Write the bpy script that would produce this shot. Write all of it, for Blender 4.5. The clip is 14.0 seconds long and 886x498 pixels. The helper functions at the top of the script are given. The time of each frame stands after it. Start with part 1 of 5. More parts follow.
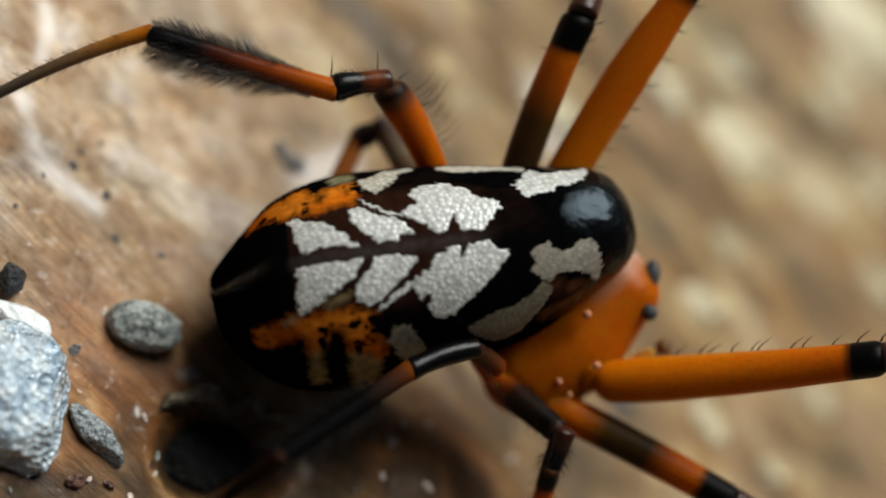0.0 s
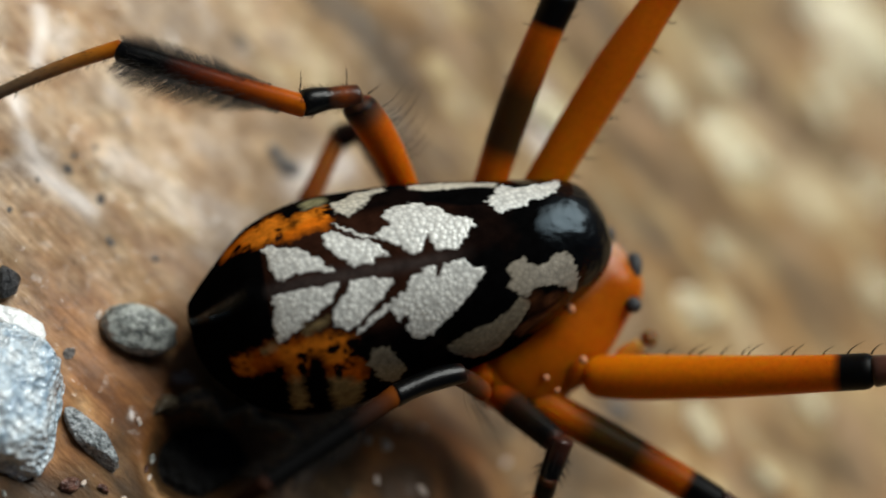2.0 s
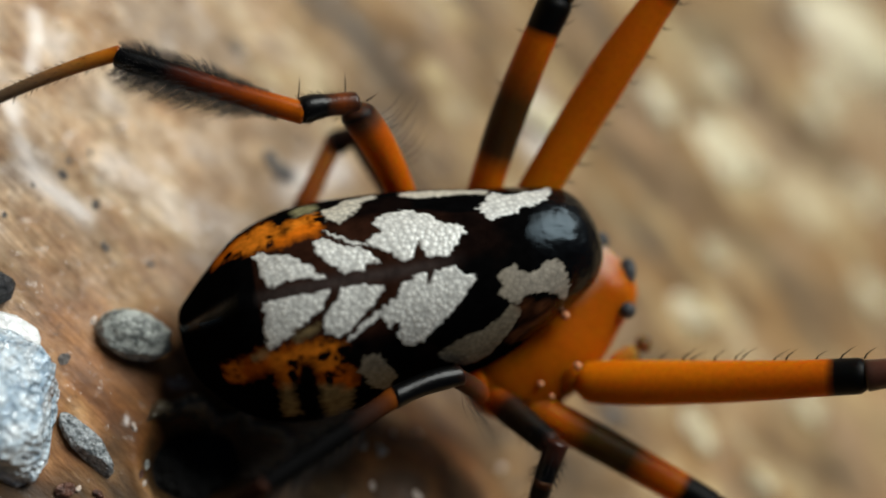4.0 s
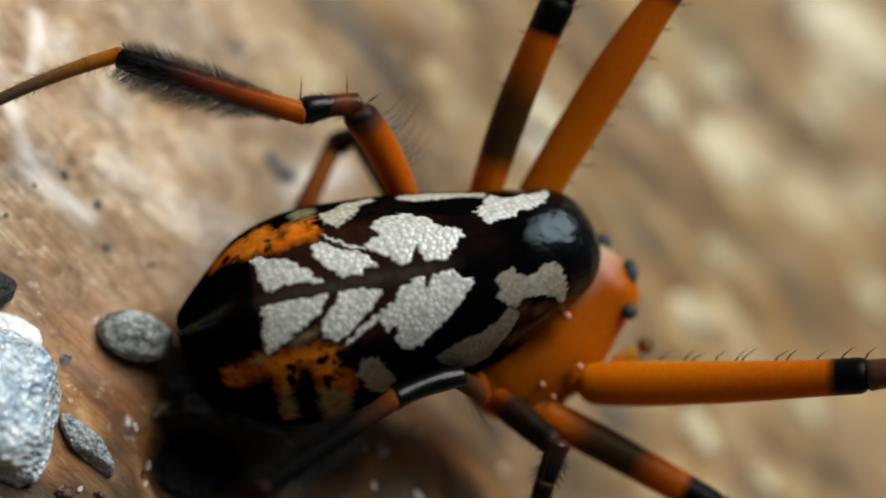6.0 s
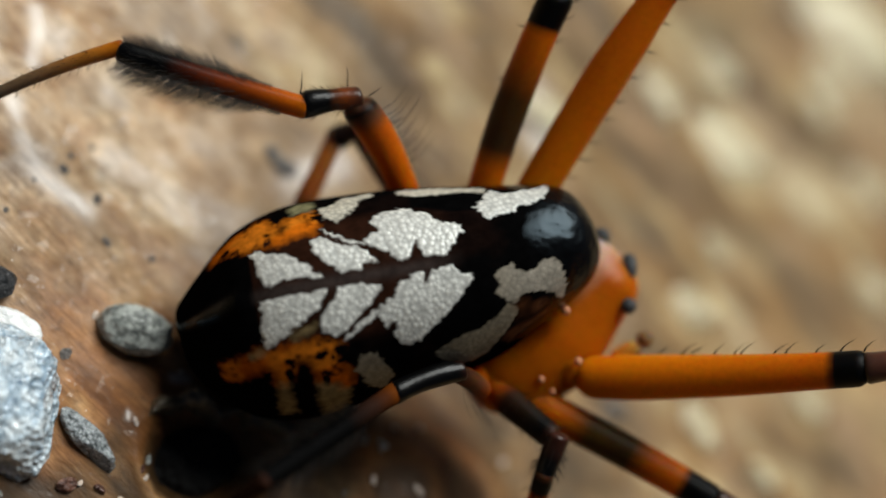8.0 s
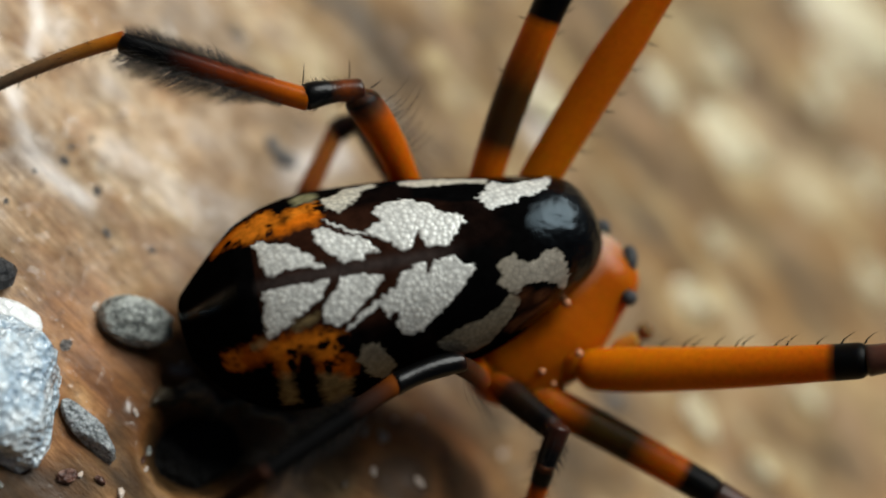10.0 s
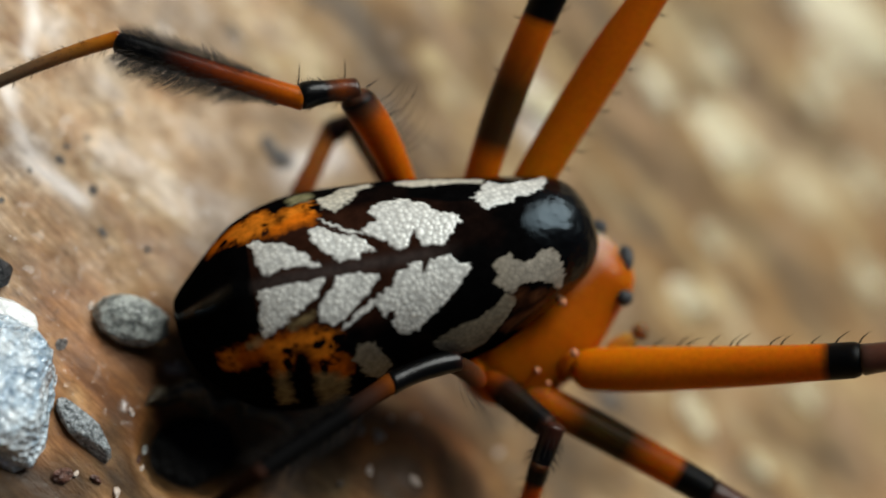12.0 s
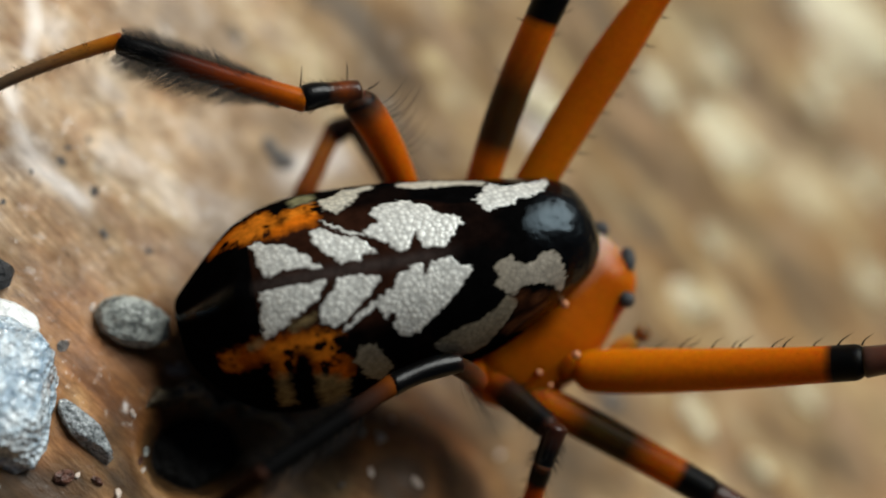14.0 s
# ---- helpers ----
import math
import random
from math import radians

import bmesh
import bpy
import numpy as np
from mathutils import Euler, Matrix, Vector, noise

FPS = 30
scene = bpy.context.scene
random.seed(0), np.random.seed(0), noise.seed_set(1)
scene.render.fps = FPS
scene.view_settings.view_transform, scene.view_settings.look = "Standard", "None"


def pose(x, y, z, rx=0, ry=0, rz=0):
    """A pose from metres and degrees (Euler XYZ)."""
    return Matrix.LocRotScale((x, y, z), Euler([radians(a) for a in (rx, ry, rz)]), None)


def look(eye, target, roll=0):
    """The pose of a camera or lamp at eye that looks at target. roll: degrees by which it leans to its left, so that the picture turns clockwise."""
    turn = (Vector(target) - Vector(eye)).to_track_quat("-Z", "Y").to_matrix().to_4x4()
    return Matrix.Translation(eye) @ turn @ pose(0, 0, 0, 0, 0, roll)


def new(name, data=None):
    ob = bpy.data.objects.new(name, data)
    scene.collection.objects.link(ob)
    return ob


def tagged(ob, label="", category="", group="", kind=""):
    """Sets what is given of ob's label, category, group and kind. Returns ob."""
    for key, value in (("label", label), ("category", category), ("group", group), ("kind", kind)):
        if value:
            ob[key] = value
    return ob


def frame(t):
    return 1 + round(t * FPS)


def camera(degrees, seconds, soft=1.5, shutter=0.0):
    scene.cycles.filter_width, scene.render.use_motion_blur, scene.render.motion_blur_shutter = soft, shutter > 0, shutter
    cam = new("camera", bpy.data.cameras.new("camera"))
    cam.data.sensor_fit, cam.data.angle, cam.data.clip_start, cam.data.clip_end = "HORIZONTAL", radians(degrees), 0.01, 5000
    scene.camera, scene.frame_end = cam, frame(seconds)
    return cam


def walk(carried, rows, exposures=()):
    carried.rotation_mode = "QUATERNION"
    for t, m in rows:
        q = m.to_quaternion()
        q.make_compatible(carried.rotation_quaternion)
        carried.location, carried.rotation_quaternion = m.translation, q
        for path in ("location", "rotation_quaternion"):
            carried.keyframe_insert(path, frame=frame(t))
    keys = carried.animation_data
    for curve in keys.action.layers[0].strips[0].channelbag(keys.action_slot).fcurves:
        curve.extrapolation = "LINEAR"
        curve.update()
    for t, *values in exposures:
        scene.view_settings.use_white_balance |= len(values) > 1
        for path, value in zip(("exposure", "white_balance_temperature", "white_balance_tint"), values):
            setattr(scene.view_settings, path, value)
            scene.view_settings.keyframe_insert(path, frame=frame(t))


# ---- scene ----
# A small orb-weaving spider on a wet, weathered brown surface, seen through a close-up lens.
MM = 0.001

# ---- camera ----
cam = camera(24, 14.0, 2.0)
cam.data.dof.use_dof = True
cam.data.dof.focus_distance = 0.0408
cam.data.dof.aperture_fstop = 28.0
CAMERA_REST = pose(-0.02186, -0.01689, 0.03802, 21.057, -29.899, 0.000)
# seconds, tilt and pan in degrees from the rest pose
CAMERA_ROWS = [
    (0, -0.286, 0.270),
    (0.5, -0.305, 0.334),
    (1, -0.385, 0.286),
    (1.5, -0.290, 0.195),
    (2, -0.191, 0.120),
    (2.5, -0.143, 0.048),
    (3, -0.025, -0.047),
    (5.5, -0.071, 0.048),
    (6, -0.025, 0.025),
    (6.5, 0.000, 0.000),
    (7, 0.000, 0.023),
    (7.5, -0.068, 0.000),
    (8, -0.185, 0.025),
    (10.5, -0.429, 0.025),
    (11, -0.429, 0.000),
    (11.5, -0.452, -0.023),
    (12, -0.445, -0.088),
    (12.5, -0.404, -0.048),
    (13, -0.404, -0.047),
    (13.5, -0.404, -0.095),
    (14, -0.404, -0.047),
]
walk(cam, [(t, CAMERA_REST @ pose(0, 0, 0, tilt, pan, 0)) for t, tilt, pan in CAMERA_ROWS])

# ---- world, sun, exposure ----
SUN_ELEVATION, SUN_AZIMUTH = radians(55), radians(68)
world = bpy.data.worlds.new("sky")
scene.world = world
world.use_nodes = True
sky = world.node_tree.nodes.new("ShaderNodeTexSky")
sky.sky_type, sky.sun_disc = "NISHITA", False
sky.sun_elevation, sky.sun_rotation = SUN_ELEVATION, radians(90) - SUN_AZIMUTH
sky.dust_density, sky.ozone_density = 3.0, 1.0
world.node_tree.links.new(sky.outputs[0], world.node_tree.nodes["Background"].inputs[0])
world.node_tree.nodes["Background"].inputs[1].default_value = 0.010
sun = new("sun", bpy.data.lights.new("sun", "SUN"))
sun.data.energy, sun.data.angle, sun.data.color = 3.9, radians(42), (0.97, 1.0, 0.955)
sun.matrix_world = look((math.cos(SUN_AZIMUTH) * math.cos(SUN_ELEVATION), math.sin(SUN_AZIMUTH) * math.cos(SUN_ELEVATION), math.sin(SUN_ELEVATION)), (0, 0, 0))
scene.view_settings.exposure = 0.0


# ---- materials ----
class Nodes:
    """A principled material with short calls for its nodes."""

    def __init__(self, name, rough=0.5, metal=0.0, coat=0.0):
        self.mat = bpy.data.materials.new(name)
        self.mat.use_nodes = True
        self.tree = self.mat.node_tree
        self.bsdf = self.tree.nodes["Principled BSDF"]
        self.bsdf.inputs["Roughness"].default_value = rough
        self.bsdf.inputs["Metallic"].default_value = metal
        self.bsdf.inputs["Coat Weight"].default_value = coat
        self.bsdf.inputs["Coat Roughness"].default_value = 0.12
        self.where = self.add("ShaderNodeTexCoord").outputs["Object"]

    def add(self, kind):
        return self.tree.nodes.new(kind)

    def link(self, a, b):
        self.tree.links.new(a, b)

    def to(self, socket, value):
        if isinstance(value, (int, float)):
            socket.default_value = value
        elif isinstance(value, tuple):
            socket.default_value = (*value, 1) if len(value) == 3 else value
        else:
            self.link(value, socket)

    def grain(self, size, turn=0.0, stretch=(1, 1, 1)):
        """Object space in units of size metres, turned and stretched."""
        m = self.add("ShaderNodeMapping")
        m.vector_type = "TEXTURE"
        m.inputs["Rotation"].default_value = (0, 0, radians(turn))
        m.inputs["Scale"].default_value = tuple(size * s for s in stretch)
        self.link(self.where, m.inputs["Vector"])
        return m.outputs[0]

    def noise(self, size, detail=4, rough=0.55, turn=0.0, stretch=(1, 1, 1), twist=0.0):
        n = self.add("ShaderNodeTexNoise")
        n.inputs["Scale"].default_value = 1
        n.inputs["Detail"].default_value = detail
        n.inputs["Roughness"].default_value = rough
        n.inputs["Distortion"].default_value = twist
        self.link(self.grain(size, turn, stretch), n.inputs["Vector"])
        return n.outputs["Fac"]

    def cells(self, size, feature="F1", turn=0.0, stretch=(1, 1, 1), jitter=1.0, out="Distance"):
        n = self.add("ShaderNodeTexVoronoi")
        n.feature = feature
        n.inputs["Scale"].default_value = 1
        n.inputs["Randomness"].default_value = jitter
        self.link(self.grain(size, turn, stretch), n.inputs["Vector"])
        return n.outputs[out]

    def ramp(self, fac, *stops):
        n = self.add("ShaderNodeValToRGB")
        e = n.color_ramp.elements
        while len(e) < len(stops):
            e.new(0.5)
        for k, (at, c) in zip(e, stops):
            k.position = at
            k.color = (c, c, c, 1) if isinstance(c, (int, float)) else (*c, 1)
        self.link(fac, n.inputs[0])
        return n.outputs[0]

    def mix(self, fac, a, b, kind="MIX"):
        n = self.add("ShaderNodeMix")
        n.data_type, n.blend_type = "RGBA", kind
        self.to(n.inputs[0], fac), self.to(n.inputs[6], a), self.to(n.inputs[7], b)
        return n.outputs[2]

    def sums(self, kind, a, b):
        n = self.add("ShaderNodeMath")
        n.operation = kind
        self.to(n.inputs[0], a), self.to(n.inputs[1], b)
        return n.outputs[0]

    def attr(self, name, out="Color"):
        n = self.add("ShaderNodeAttribute")
        n.attribute_name = name
        return n.outputs[out]

    def bump(self, height, depth, strength=1.0, after=None):
        n = self.add("ShaderNodeBump")
        n.inputs["Distance"].default_value = depth
        self.to(n.inputs["Strength"], strength)
        self.link(height, n.inputs["Height"])
        if after is not None:
            self.link(after, n.inputs["Normal"])
        return n.outputs[0]

    def done(self, colour=None, rough=None, normal=None):
        if colour is not None:
            self.to(self.bsdf.inputs["Base Color"], colour)
        if rough is not None:
            self.to(self.bsdf.inputs["Roughness"], rough)
        if normal is not None:
            self.link(normal, self.bsdf.inputs["Normal"])
            self.link(normal, self.bsdf.inputs["Coat Normal"])
        return self.mat


def ground_material():
    n = Nodes("wet_weathered_wood", coat=0.25)
    streak = n.noise(0.0008, 6, 0.6, -36, (3.6, 0.8, 1), 0.8)
    blotch = n.noise(0.0017, 3, 0.5, -36, (1.7, 0.8, 1), 0.5)
    broad = n.noise(0.0075, 2, 0.5)
    fine = n.noise(0.00014, 4, 0.6, -36, (3.0, 0.8, 1))
    colour = n.ramp(streak, (0.28, (0.15, 0.09, 0.04)), (0.42, (0.28, 0.18, 0.085)), (0.55, (0.38, 0.26, 0.135)), (0.70, (0.52, 0.41, 0.24)))
    patch = n.ramp(blotch, (0.34, (0.10, 0.075, 0.045)), (0.43, (0.22, 0.145, 0.068)), (0.51, (0.34, 0.235, 0.115)), (0.60, (0.50, 0.38, 0.20)), (0.70, (0.70, 0.60, 0.38)))
    colour = n.mix(0.65, colour, patch)
    cloud = n.ramp(n.noise(0.0024, 3, 0.5, -36, (2.2, 0.7, 1), 0.6), (0.37, (0.060, 0.042, 0.028)), (0.45, (0.20, 0.120, 0.052)), (0.52, (0.40, 0.255, 0.115)), (0.59, (0.68, 0.54, 0.30)), (0.66, (0.96, 0.87, 0.62)))
    colour = n.mix(0.82, colour, cloud)
    colour = n.mix(n.ramp(broad, (0.42, 0.0), (0.6, 0.2)), colour, (0.46, 0.33, 0.20))
    tinge = n.noise(0.0021, 4, 0.65, -20, (1.3, 0.9, 1))
    colour = n.mix(n.ramp(tinge, (0.48, 0.0), (0.62, 0.75)), colour, (0.43, 0.245, 0.095))
    pink = n.noise(0.0031, 3, 0.6)
    colour = n.mix(n.ramp(pink, (0.50, 0.0), (0.66, 0.4)), colour, (0.50, 0.36, 0.27))
    pale_share = n.sums("MULTIPLY", n.attr("pale_side", "Fac"), n.ramp(streak, (0.3, 0.8), (0.7, 1.0)))
    pale_tone = n.ramp(n.noise(0.0012, 5, 0.6, -25, (1.4, 1.0, 1), 0.3), (0.38, (0.50, 0.30, 0.17)), (0.46, (0.72, 0.51, 0.34)), (0.54, (0.84, 0.66, 0.51)), (0.63, (0.90, 0.79, 0.74)))
    pale_tone = n.mix(1.0, pale_tone, n.ramp(n.noise(0.00032, 4, 0.7), (0.36, (0.80, 0.76, 0.72)), (0.62, (1.08, 1.08, 1.08))), "MULTIPLY")
    colour = n.mix(pale_share, colour, pale_tone)
    mote = n.noise(0.00022, 3, 0.7)
    colour = n.mix(n.ramp(mote, (0.58, 0.0), (0.72, 0.5)), colour, (0.15, 0.10, 0.07))
    colour = n.mix(n.ramp(fine, (0.35, 0.4), (0.6, 0.0)), colour, (0.17, 0.095, 0.05))
    scratch = n.noise(0.00016, 3, 0.6, -38, (14, 0.6, 1), 0.3)
    colour = n.mix(n.ramp(scratch, (0.36, 0.36), (0.48, 0.0)), colour, (0.18, 0.095, 0.04))
    colour = n.mix(n.ramp(scratch, (0.60, 0.0), (0.70, 0.28)), colour, (0.68, 0.54, 0.38))
    dapple = n.noise(0.0007, 4, 0.6, -36, (1.5, 0.9, 1), 0.4)
    colour = n.mix(1.0, colour, n.ramp(dapple, (0.36, (0.72, 0.68, 0.64)), (0.50, (0.98, 0.98, 0.98)), (0.64, (1.16, 1.17, 1.18))), "MULTIPLY")
    colour = n.mix(1.0, colour, (0.925, 0.89, 0.815), "MULTIPLY")
    shade_stain = n.sums("MULTIPLY", n.attr("shade_stain", "Fac"), n.ramp(streak, (0.3, 1.0), (0.8, 0.75)))
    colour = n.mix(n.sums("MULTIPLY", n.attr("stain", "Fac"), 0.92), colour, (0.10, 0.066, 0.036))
    colour = n.mix(n.attr("warm_brown", "Fac"), colour, n.mix(1.0, colour, (0.78, 0.51, 0.34), "MULTIPLY"))
    # shade by the spider is painted in as near-black brown
    colour = n.mix(shade_stain, colour, (0.030, 0.017, 0.007))
    rough = n.ramp(n.noise(0.0012, 4, 0.6, -36, (2, 0.8, 1)), (0.38, 0.40), (0.62, 0.7))
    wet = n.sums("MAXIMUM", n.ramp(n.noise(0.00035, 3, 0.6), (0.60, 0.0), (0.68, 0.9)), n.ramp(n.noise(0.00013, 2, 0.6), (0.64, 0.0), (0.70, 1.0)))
    painted_sheen = n.attr("wet", "Fac")
    n.link(n.sums("MAXIMUM", n.sums("MULTIPLY", wet, 0.7), painted_sheen), n.bsdf.inputs["Coat Weight"])
    # the sheen's brightness is also painted in as a pale pinkish tone
    colour = n.mix(n.sums("MULTIPLY", painted_sheen, 0.62), colour, (0.80, 0.71, 0.64))
    n.bsdf.inputs["Coat Roughness"].default_value = 0.18
    relief = n.bump(fine, 0.000022, 0.7)
    relief = n.bump(n.noise(0.0004, 4, 0.6, -36, (1.6, 0.8, 1)), 0.00006, 0.7, relief)
    n.bsdf.inputs["Specular IOR Level"].default_value = 0.25
    return n.done(colour, rough, relief)


def cuticle_material(name, rough=0.45, gloss=0.0, glow=0.6, shine=0.09, depth=0.0006, lumps=0.000002):
    """Smooth spider skin that takes its pigment from the mesh."""
    n = Nodes(name, rough, coat=gloss)
    colour = n.attr("pigment")
    mottle = n.ramp(n.noise(0.00012, 3), (0.3, 0.88), (0.7, 1.05))
    colour = n.mix(1.0, colour, mottle, "MULTIPLY")
    n.bsdf.inputs["Specular IOR Level"].default_value = shine
    n.bsdf.inputs["Subsurface Weight"].default_value = glow
    n.bsdf.inputs["Subsurface Radius"].default_value = (1.0, 0.35, 0.1)
    n.bsdf.inputs["Subsurface Scale"].default_value = depth
    return n.done(colour, None, n.bump(n.noise(0.00014, 2), lumps, 0.8, n.bump(n.noise(0.00005, 3), 0.000006, 0.6)))


def abdomen_material():
    n = Nodes("abdomen_skin", 0.25)
    n.bsdf.inputs["Specular IOR Level"].default_value = 0.22
    pigment, plates = n.attr("pigment"), n.attr("plates", "Fac")
    cell = n.cells(0.00010, "F1")
    tone = n.ramp(n.cells(0.00010, "F1", out="Color"), (0.1, 0.80), (0.9, 1.08))
    silver = n.mix(1.0, pigment, n.ramp(cell, (0.25, 1.04), (0.75, 0.70)), "MULTIPLY")
    silver = n.mix(1.0, silver, tone, "MULTIPLY")
    mottle = n.ramp(n.noise(0.0002, 4), (0.3, 0.6), (0.7, 1.15))
    skin = n.mix(1.0, pigment, mottle, "MULTIPLY")
    colour = n.mix(plates, skin, silver)
    rough = n.ramp(plates, (0.0, 0.14), (1.0, 0.38))
    n.link(n.sums("MULTIPLY", plates, 0.12), n.bsdf.inputs["Metallic"])
    flip = n.sums("SUBTRACT", 1.0, cell)
    relief = n.bump(flip, 0.000015, n.sums("MULTIPLY", plates, 1.0))
    relief = n.bump(n.noise(0.00009, 3), 0.000006, 0.25, relief)
    relief = n.bump(n.noise(0.00050, 2), 0.00010, n.sums("MULTIPLY", n.attr("polish", "Fac"), 0.7), relief)
    polish = n.attr("polish", "Fac")
    n.link(n.sums("MAXIMUM", n.sums("MULTIPLY", plates, 0.5), n.sums("MULTIPLY", polish, 0.40)), n.bsdf.inputs["Specular IOR Level"])
    n.bsdf.inputs["Specular Tint"].default_value = (0.64, 0.85, 1.0, 1)
    n.bsdf.inputs["IOR"].default_value = 1.4
    rough = n.sums("ADD", rough, n.sums("MULTIPLY", polish, 0.13))
    return n.done(colour, rough, relief)


def stone_material(name, dark, light, size, rough=0.5, coat=0.2, relief_by=1.0):
    n = Nodes(name, rough, coat=coat)
    a = n.noise(size, 5, 0.7)
    grit = n.cells(size * 0.5)
    colour = n.ramp(a, (0.38, dark), (0.62, light))
    colour = n.mix(n.ramp(grit, (0.1, 0.5), (0.45, 0.0)), colour, tuple(min(1, c * 1.35) for c in light))
    relief = n.bump(a, size * 0.8 * relief_by, 0.9)
    relief = n.bump(grit, size * 0.3 * relief_by, 0.8, relief)
    return n.done(colour, None, relief)


def crystal_material():
    """Sugary blue-white mineral, wet, with facets that catch the light."""
    n = Nodes("pale_mineral", 0.16, coat=1.0)
    facets = n.cells(0.00013, "F1")
    tint = n.cells(0.00013, "F1", out="Color")
    veins = n.noise(0.00045, 4, 0.65)
    colour = n.ramp(veins, (0.30, (0.20, 0.31, 0.44)), (0.44, (0.50, 0.63, 0.74)), (0.60, (0.82, 0.90, 0.95)))
    colour = n.mix(1.0, colour, n.ramp(tint, (0.15, 0.62), (0.85, 1.1)), "MULTIPLY")
    relief = n.bump(facets, 0.00008, 1.0)
    relief = n.bump(n.noise(0.0004, 3, 0.6), 0.00012, 0.9, relief)
    return n.done(colour, None, relief)


GROUND = ground_material()
LEG_SKIN = cuticle_material("leg_skin", glow=0.8, depth=0.0008)
HAIRY_SKIN = cuticle_material("hairy_leg_skin", 0.7, 0.0, 0.0, 0.03)
GLOSSY_SKIN = cuticle_material("glossy_knee_skin", 0.34, 0.2, 0.1, 0.16, 0.0006, 0.000012)
SHIN_SKIN = cuticle_material("glossy_shin_skin", 0.28, 0.25, 0.1, 0.16)
HEAD_SKIN = cuticle_material("carapace_skin", 0.36, 0.06, 0.8, 0.08, 0.0009)
EYE_SKIN = cuticle_material("eye_lens", 0.3, 0.1, 0.0)
ABDOMEN_SKIN = abdomen_material()
HAIR = Nodes("dark_bristle", 0.8).done((0.012, 0.010, 0.009))
HAIR.node_tree.nodes["Principled BSDF"].inputs["Specular IOR Level"].default_value = 0.1
BRUSH_HAIR = Nodes("grey_brown_hair", 0.6).done((0.022, 0.018, 0.015))
PALE_STONE = crystal_material()
WHITE_HIGHLIGHT = stone_material("white_highlight", (0.78, 0.80, 0.80), (0.95, 0.96, 0.96), 0.0003, 0.2, 0.8, 0.3)
CREAM_SPOT = stone_material("cream_spot", (0.52, 0.42, 0.23), (0.80, 0.71, 0.49), 0.0006, 0.35, 0.3, 0.08)
SPECK_STONE = stone_material("brown_grit", (0.10, 0.09, 0.085), (0.20, 0.18, 0.165), 0.0002, 0.6, 0.0)
PALE_GLINT = stone_material("pale_glint", (0.58, 0.45, 0.36), (0.76, 0.66, 0.58), 0.0007, 0.35, 0.25, 0.05)
GREY_STONE = stone_material("grey_grit", (0.10, 0.11, 0.105), (0.50, 0.52, 0.48), 0.00026, 0.6, 0.1, 0.16)
BLACK_STONE = stone_material("black_grit", (0.008, 0.008, 0.009), (0.035, 0.036, 0.04), 0.0003, 0.5, 0.2)
SLIVER_STONE = stone_material("slate_sliver", (0.10, 0.115, 0.12), (0.48, 0.52, 0.54), 0.00016, 0.12, 1.0, 0.9)
RED_STONE = stone_material("reddish_crumb", (0.06, 0.022, 0.014), (0.20, 0.09, 0.06), 0.0003, 0.35, 0.4)
LIP_WOOD = stone_material("wet_torn_wood", (0.09, 0.066, 0.038), (0.20, 0.155, 0.09), 0.0003, 0.3, 0.7, 0.25)
BLACK_FILL = stone_material("black_fill", (0.001, 0.001, 0.001), (0.004, 0.0035, 0.003), 0.0005, 0.9, 0.0)


# ---- mesh helpers; lengths in millimetres ----
def outward(verts, faces):
    """The faces wound so that a closed mesh faces outwards and an open sheet upwards."""
    corner = np.array([f[:3] for f in faces])
    a, b, c = (verts[corner[:, k]] for k in range(3))
    across = np.cross(b - a, c - a)
    mid = (a + b + c) / 3
    spanned = np.ptp(verts, axis=0)
    if spanned[2] < 0.02 * spanned[0]:
        facing = across[:, 2].sum()
    else:
        facing = ((mid - verts.mean(axis=0)) * across).sum()
    return faces if facing > 0 else [list(f)[::-1] for f in faces]


def shape(name, verts, faces, material, parent=None, label="", at=(0, 0, 0), pigment=None, layers=None, smooth=True):
    """One mesh object. verts in mm in the world, at: its origin in mm, parent's origin is taken off."""
    at = np.array(at, float)
    faces = outward(np.asarray(verts, float), faces)
    me = bpy.data.meshes.new(name)
    me.from_pydata(((np.asarray(verts, float) - at) * MM).tolist(), [], faces)
    me.materials.append(material)
    if smooth:
        me.polygons.foreach_set("use_smooth", [True] * len(me.polygons))
    if pigment is not None:
        layer = me.attributes.new("pigment", "FLOAT_COLOR", "POINT")
        layer.data.foreach_set("color", np.c_[pigment, np.ones(len(pigment))].astype(np.float32).ravel())
    for key, values in (layers or {}).items():
        layer = me.attributes.new(key, "FLOAT", "POINT")
        layer.data.foreach_set("value", np.asarray(values, np.float32).ravel())
    me.update()
    ob = new(name, me)
    origin = np.array(parent["origin_mm"]) if parent is not None else np.zeros(3)
    ob.location = Vector((at - origin) * MM)
    if parent is not None:
        ob.parent = parent
    ob["origin_mm"] = at.tolist()
    return tagged(ob, label)


def lattice(seed):
    return np.random.RandomState(seed).rand(256, 256)


def value_noise(x, y, seed=0):
    """Smooth noise in 0..1 over the plane, for arrays."""
    table = lattice(seed)
    xi, yi = np.floor(x).astype(int), np.floor(y).astype(int)
    fx, fy = x - xi, y - yi
    fx, fy = fx * fx * fx * (fx * (fx * 6 - 15) + 10), fy * fy * fy * (fy * (fy * 6 - 15) + 10)
    a, b = table[xi % 256, yi % 256], table[(xi + 1) % 256, yi % 256]
    c, d = table[xi % 256, (yi + 1) % 256], table[(xi + 1) % 256, (yi + 1) % 256]
    return (a * (1 - fx) + b * fx) * (1 - fy) + (c * (1 - fx) + d * fx) * fy


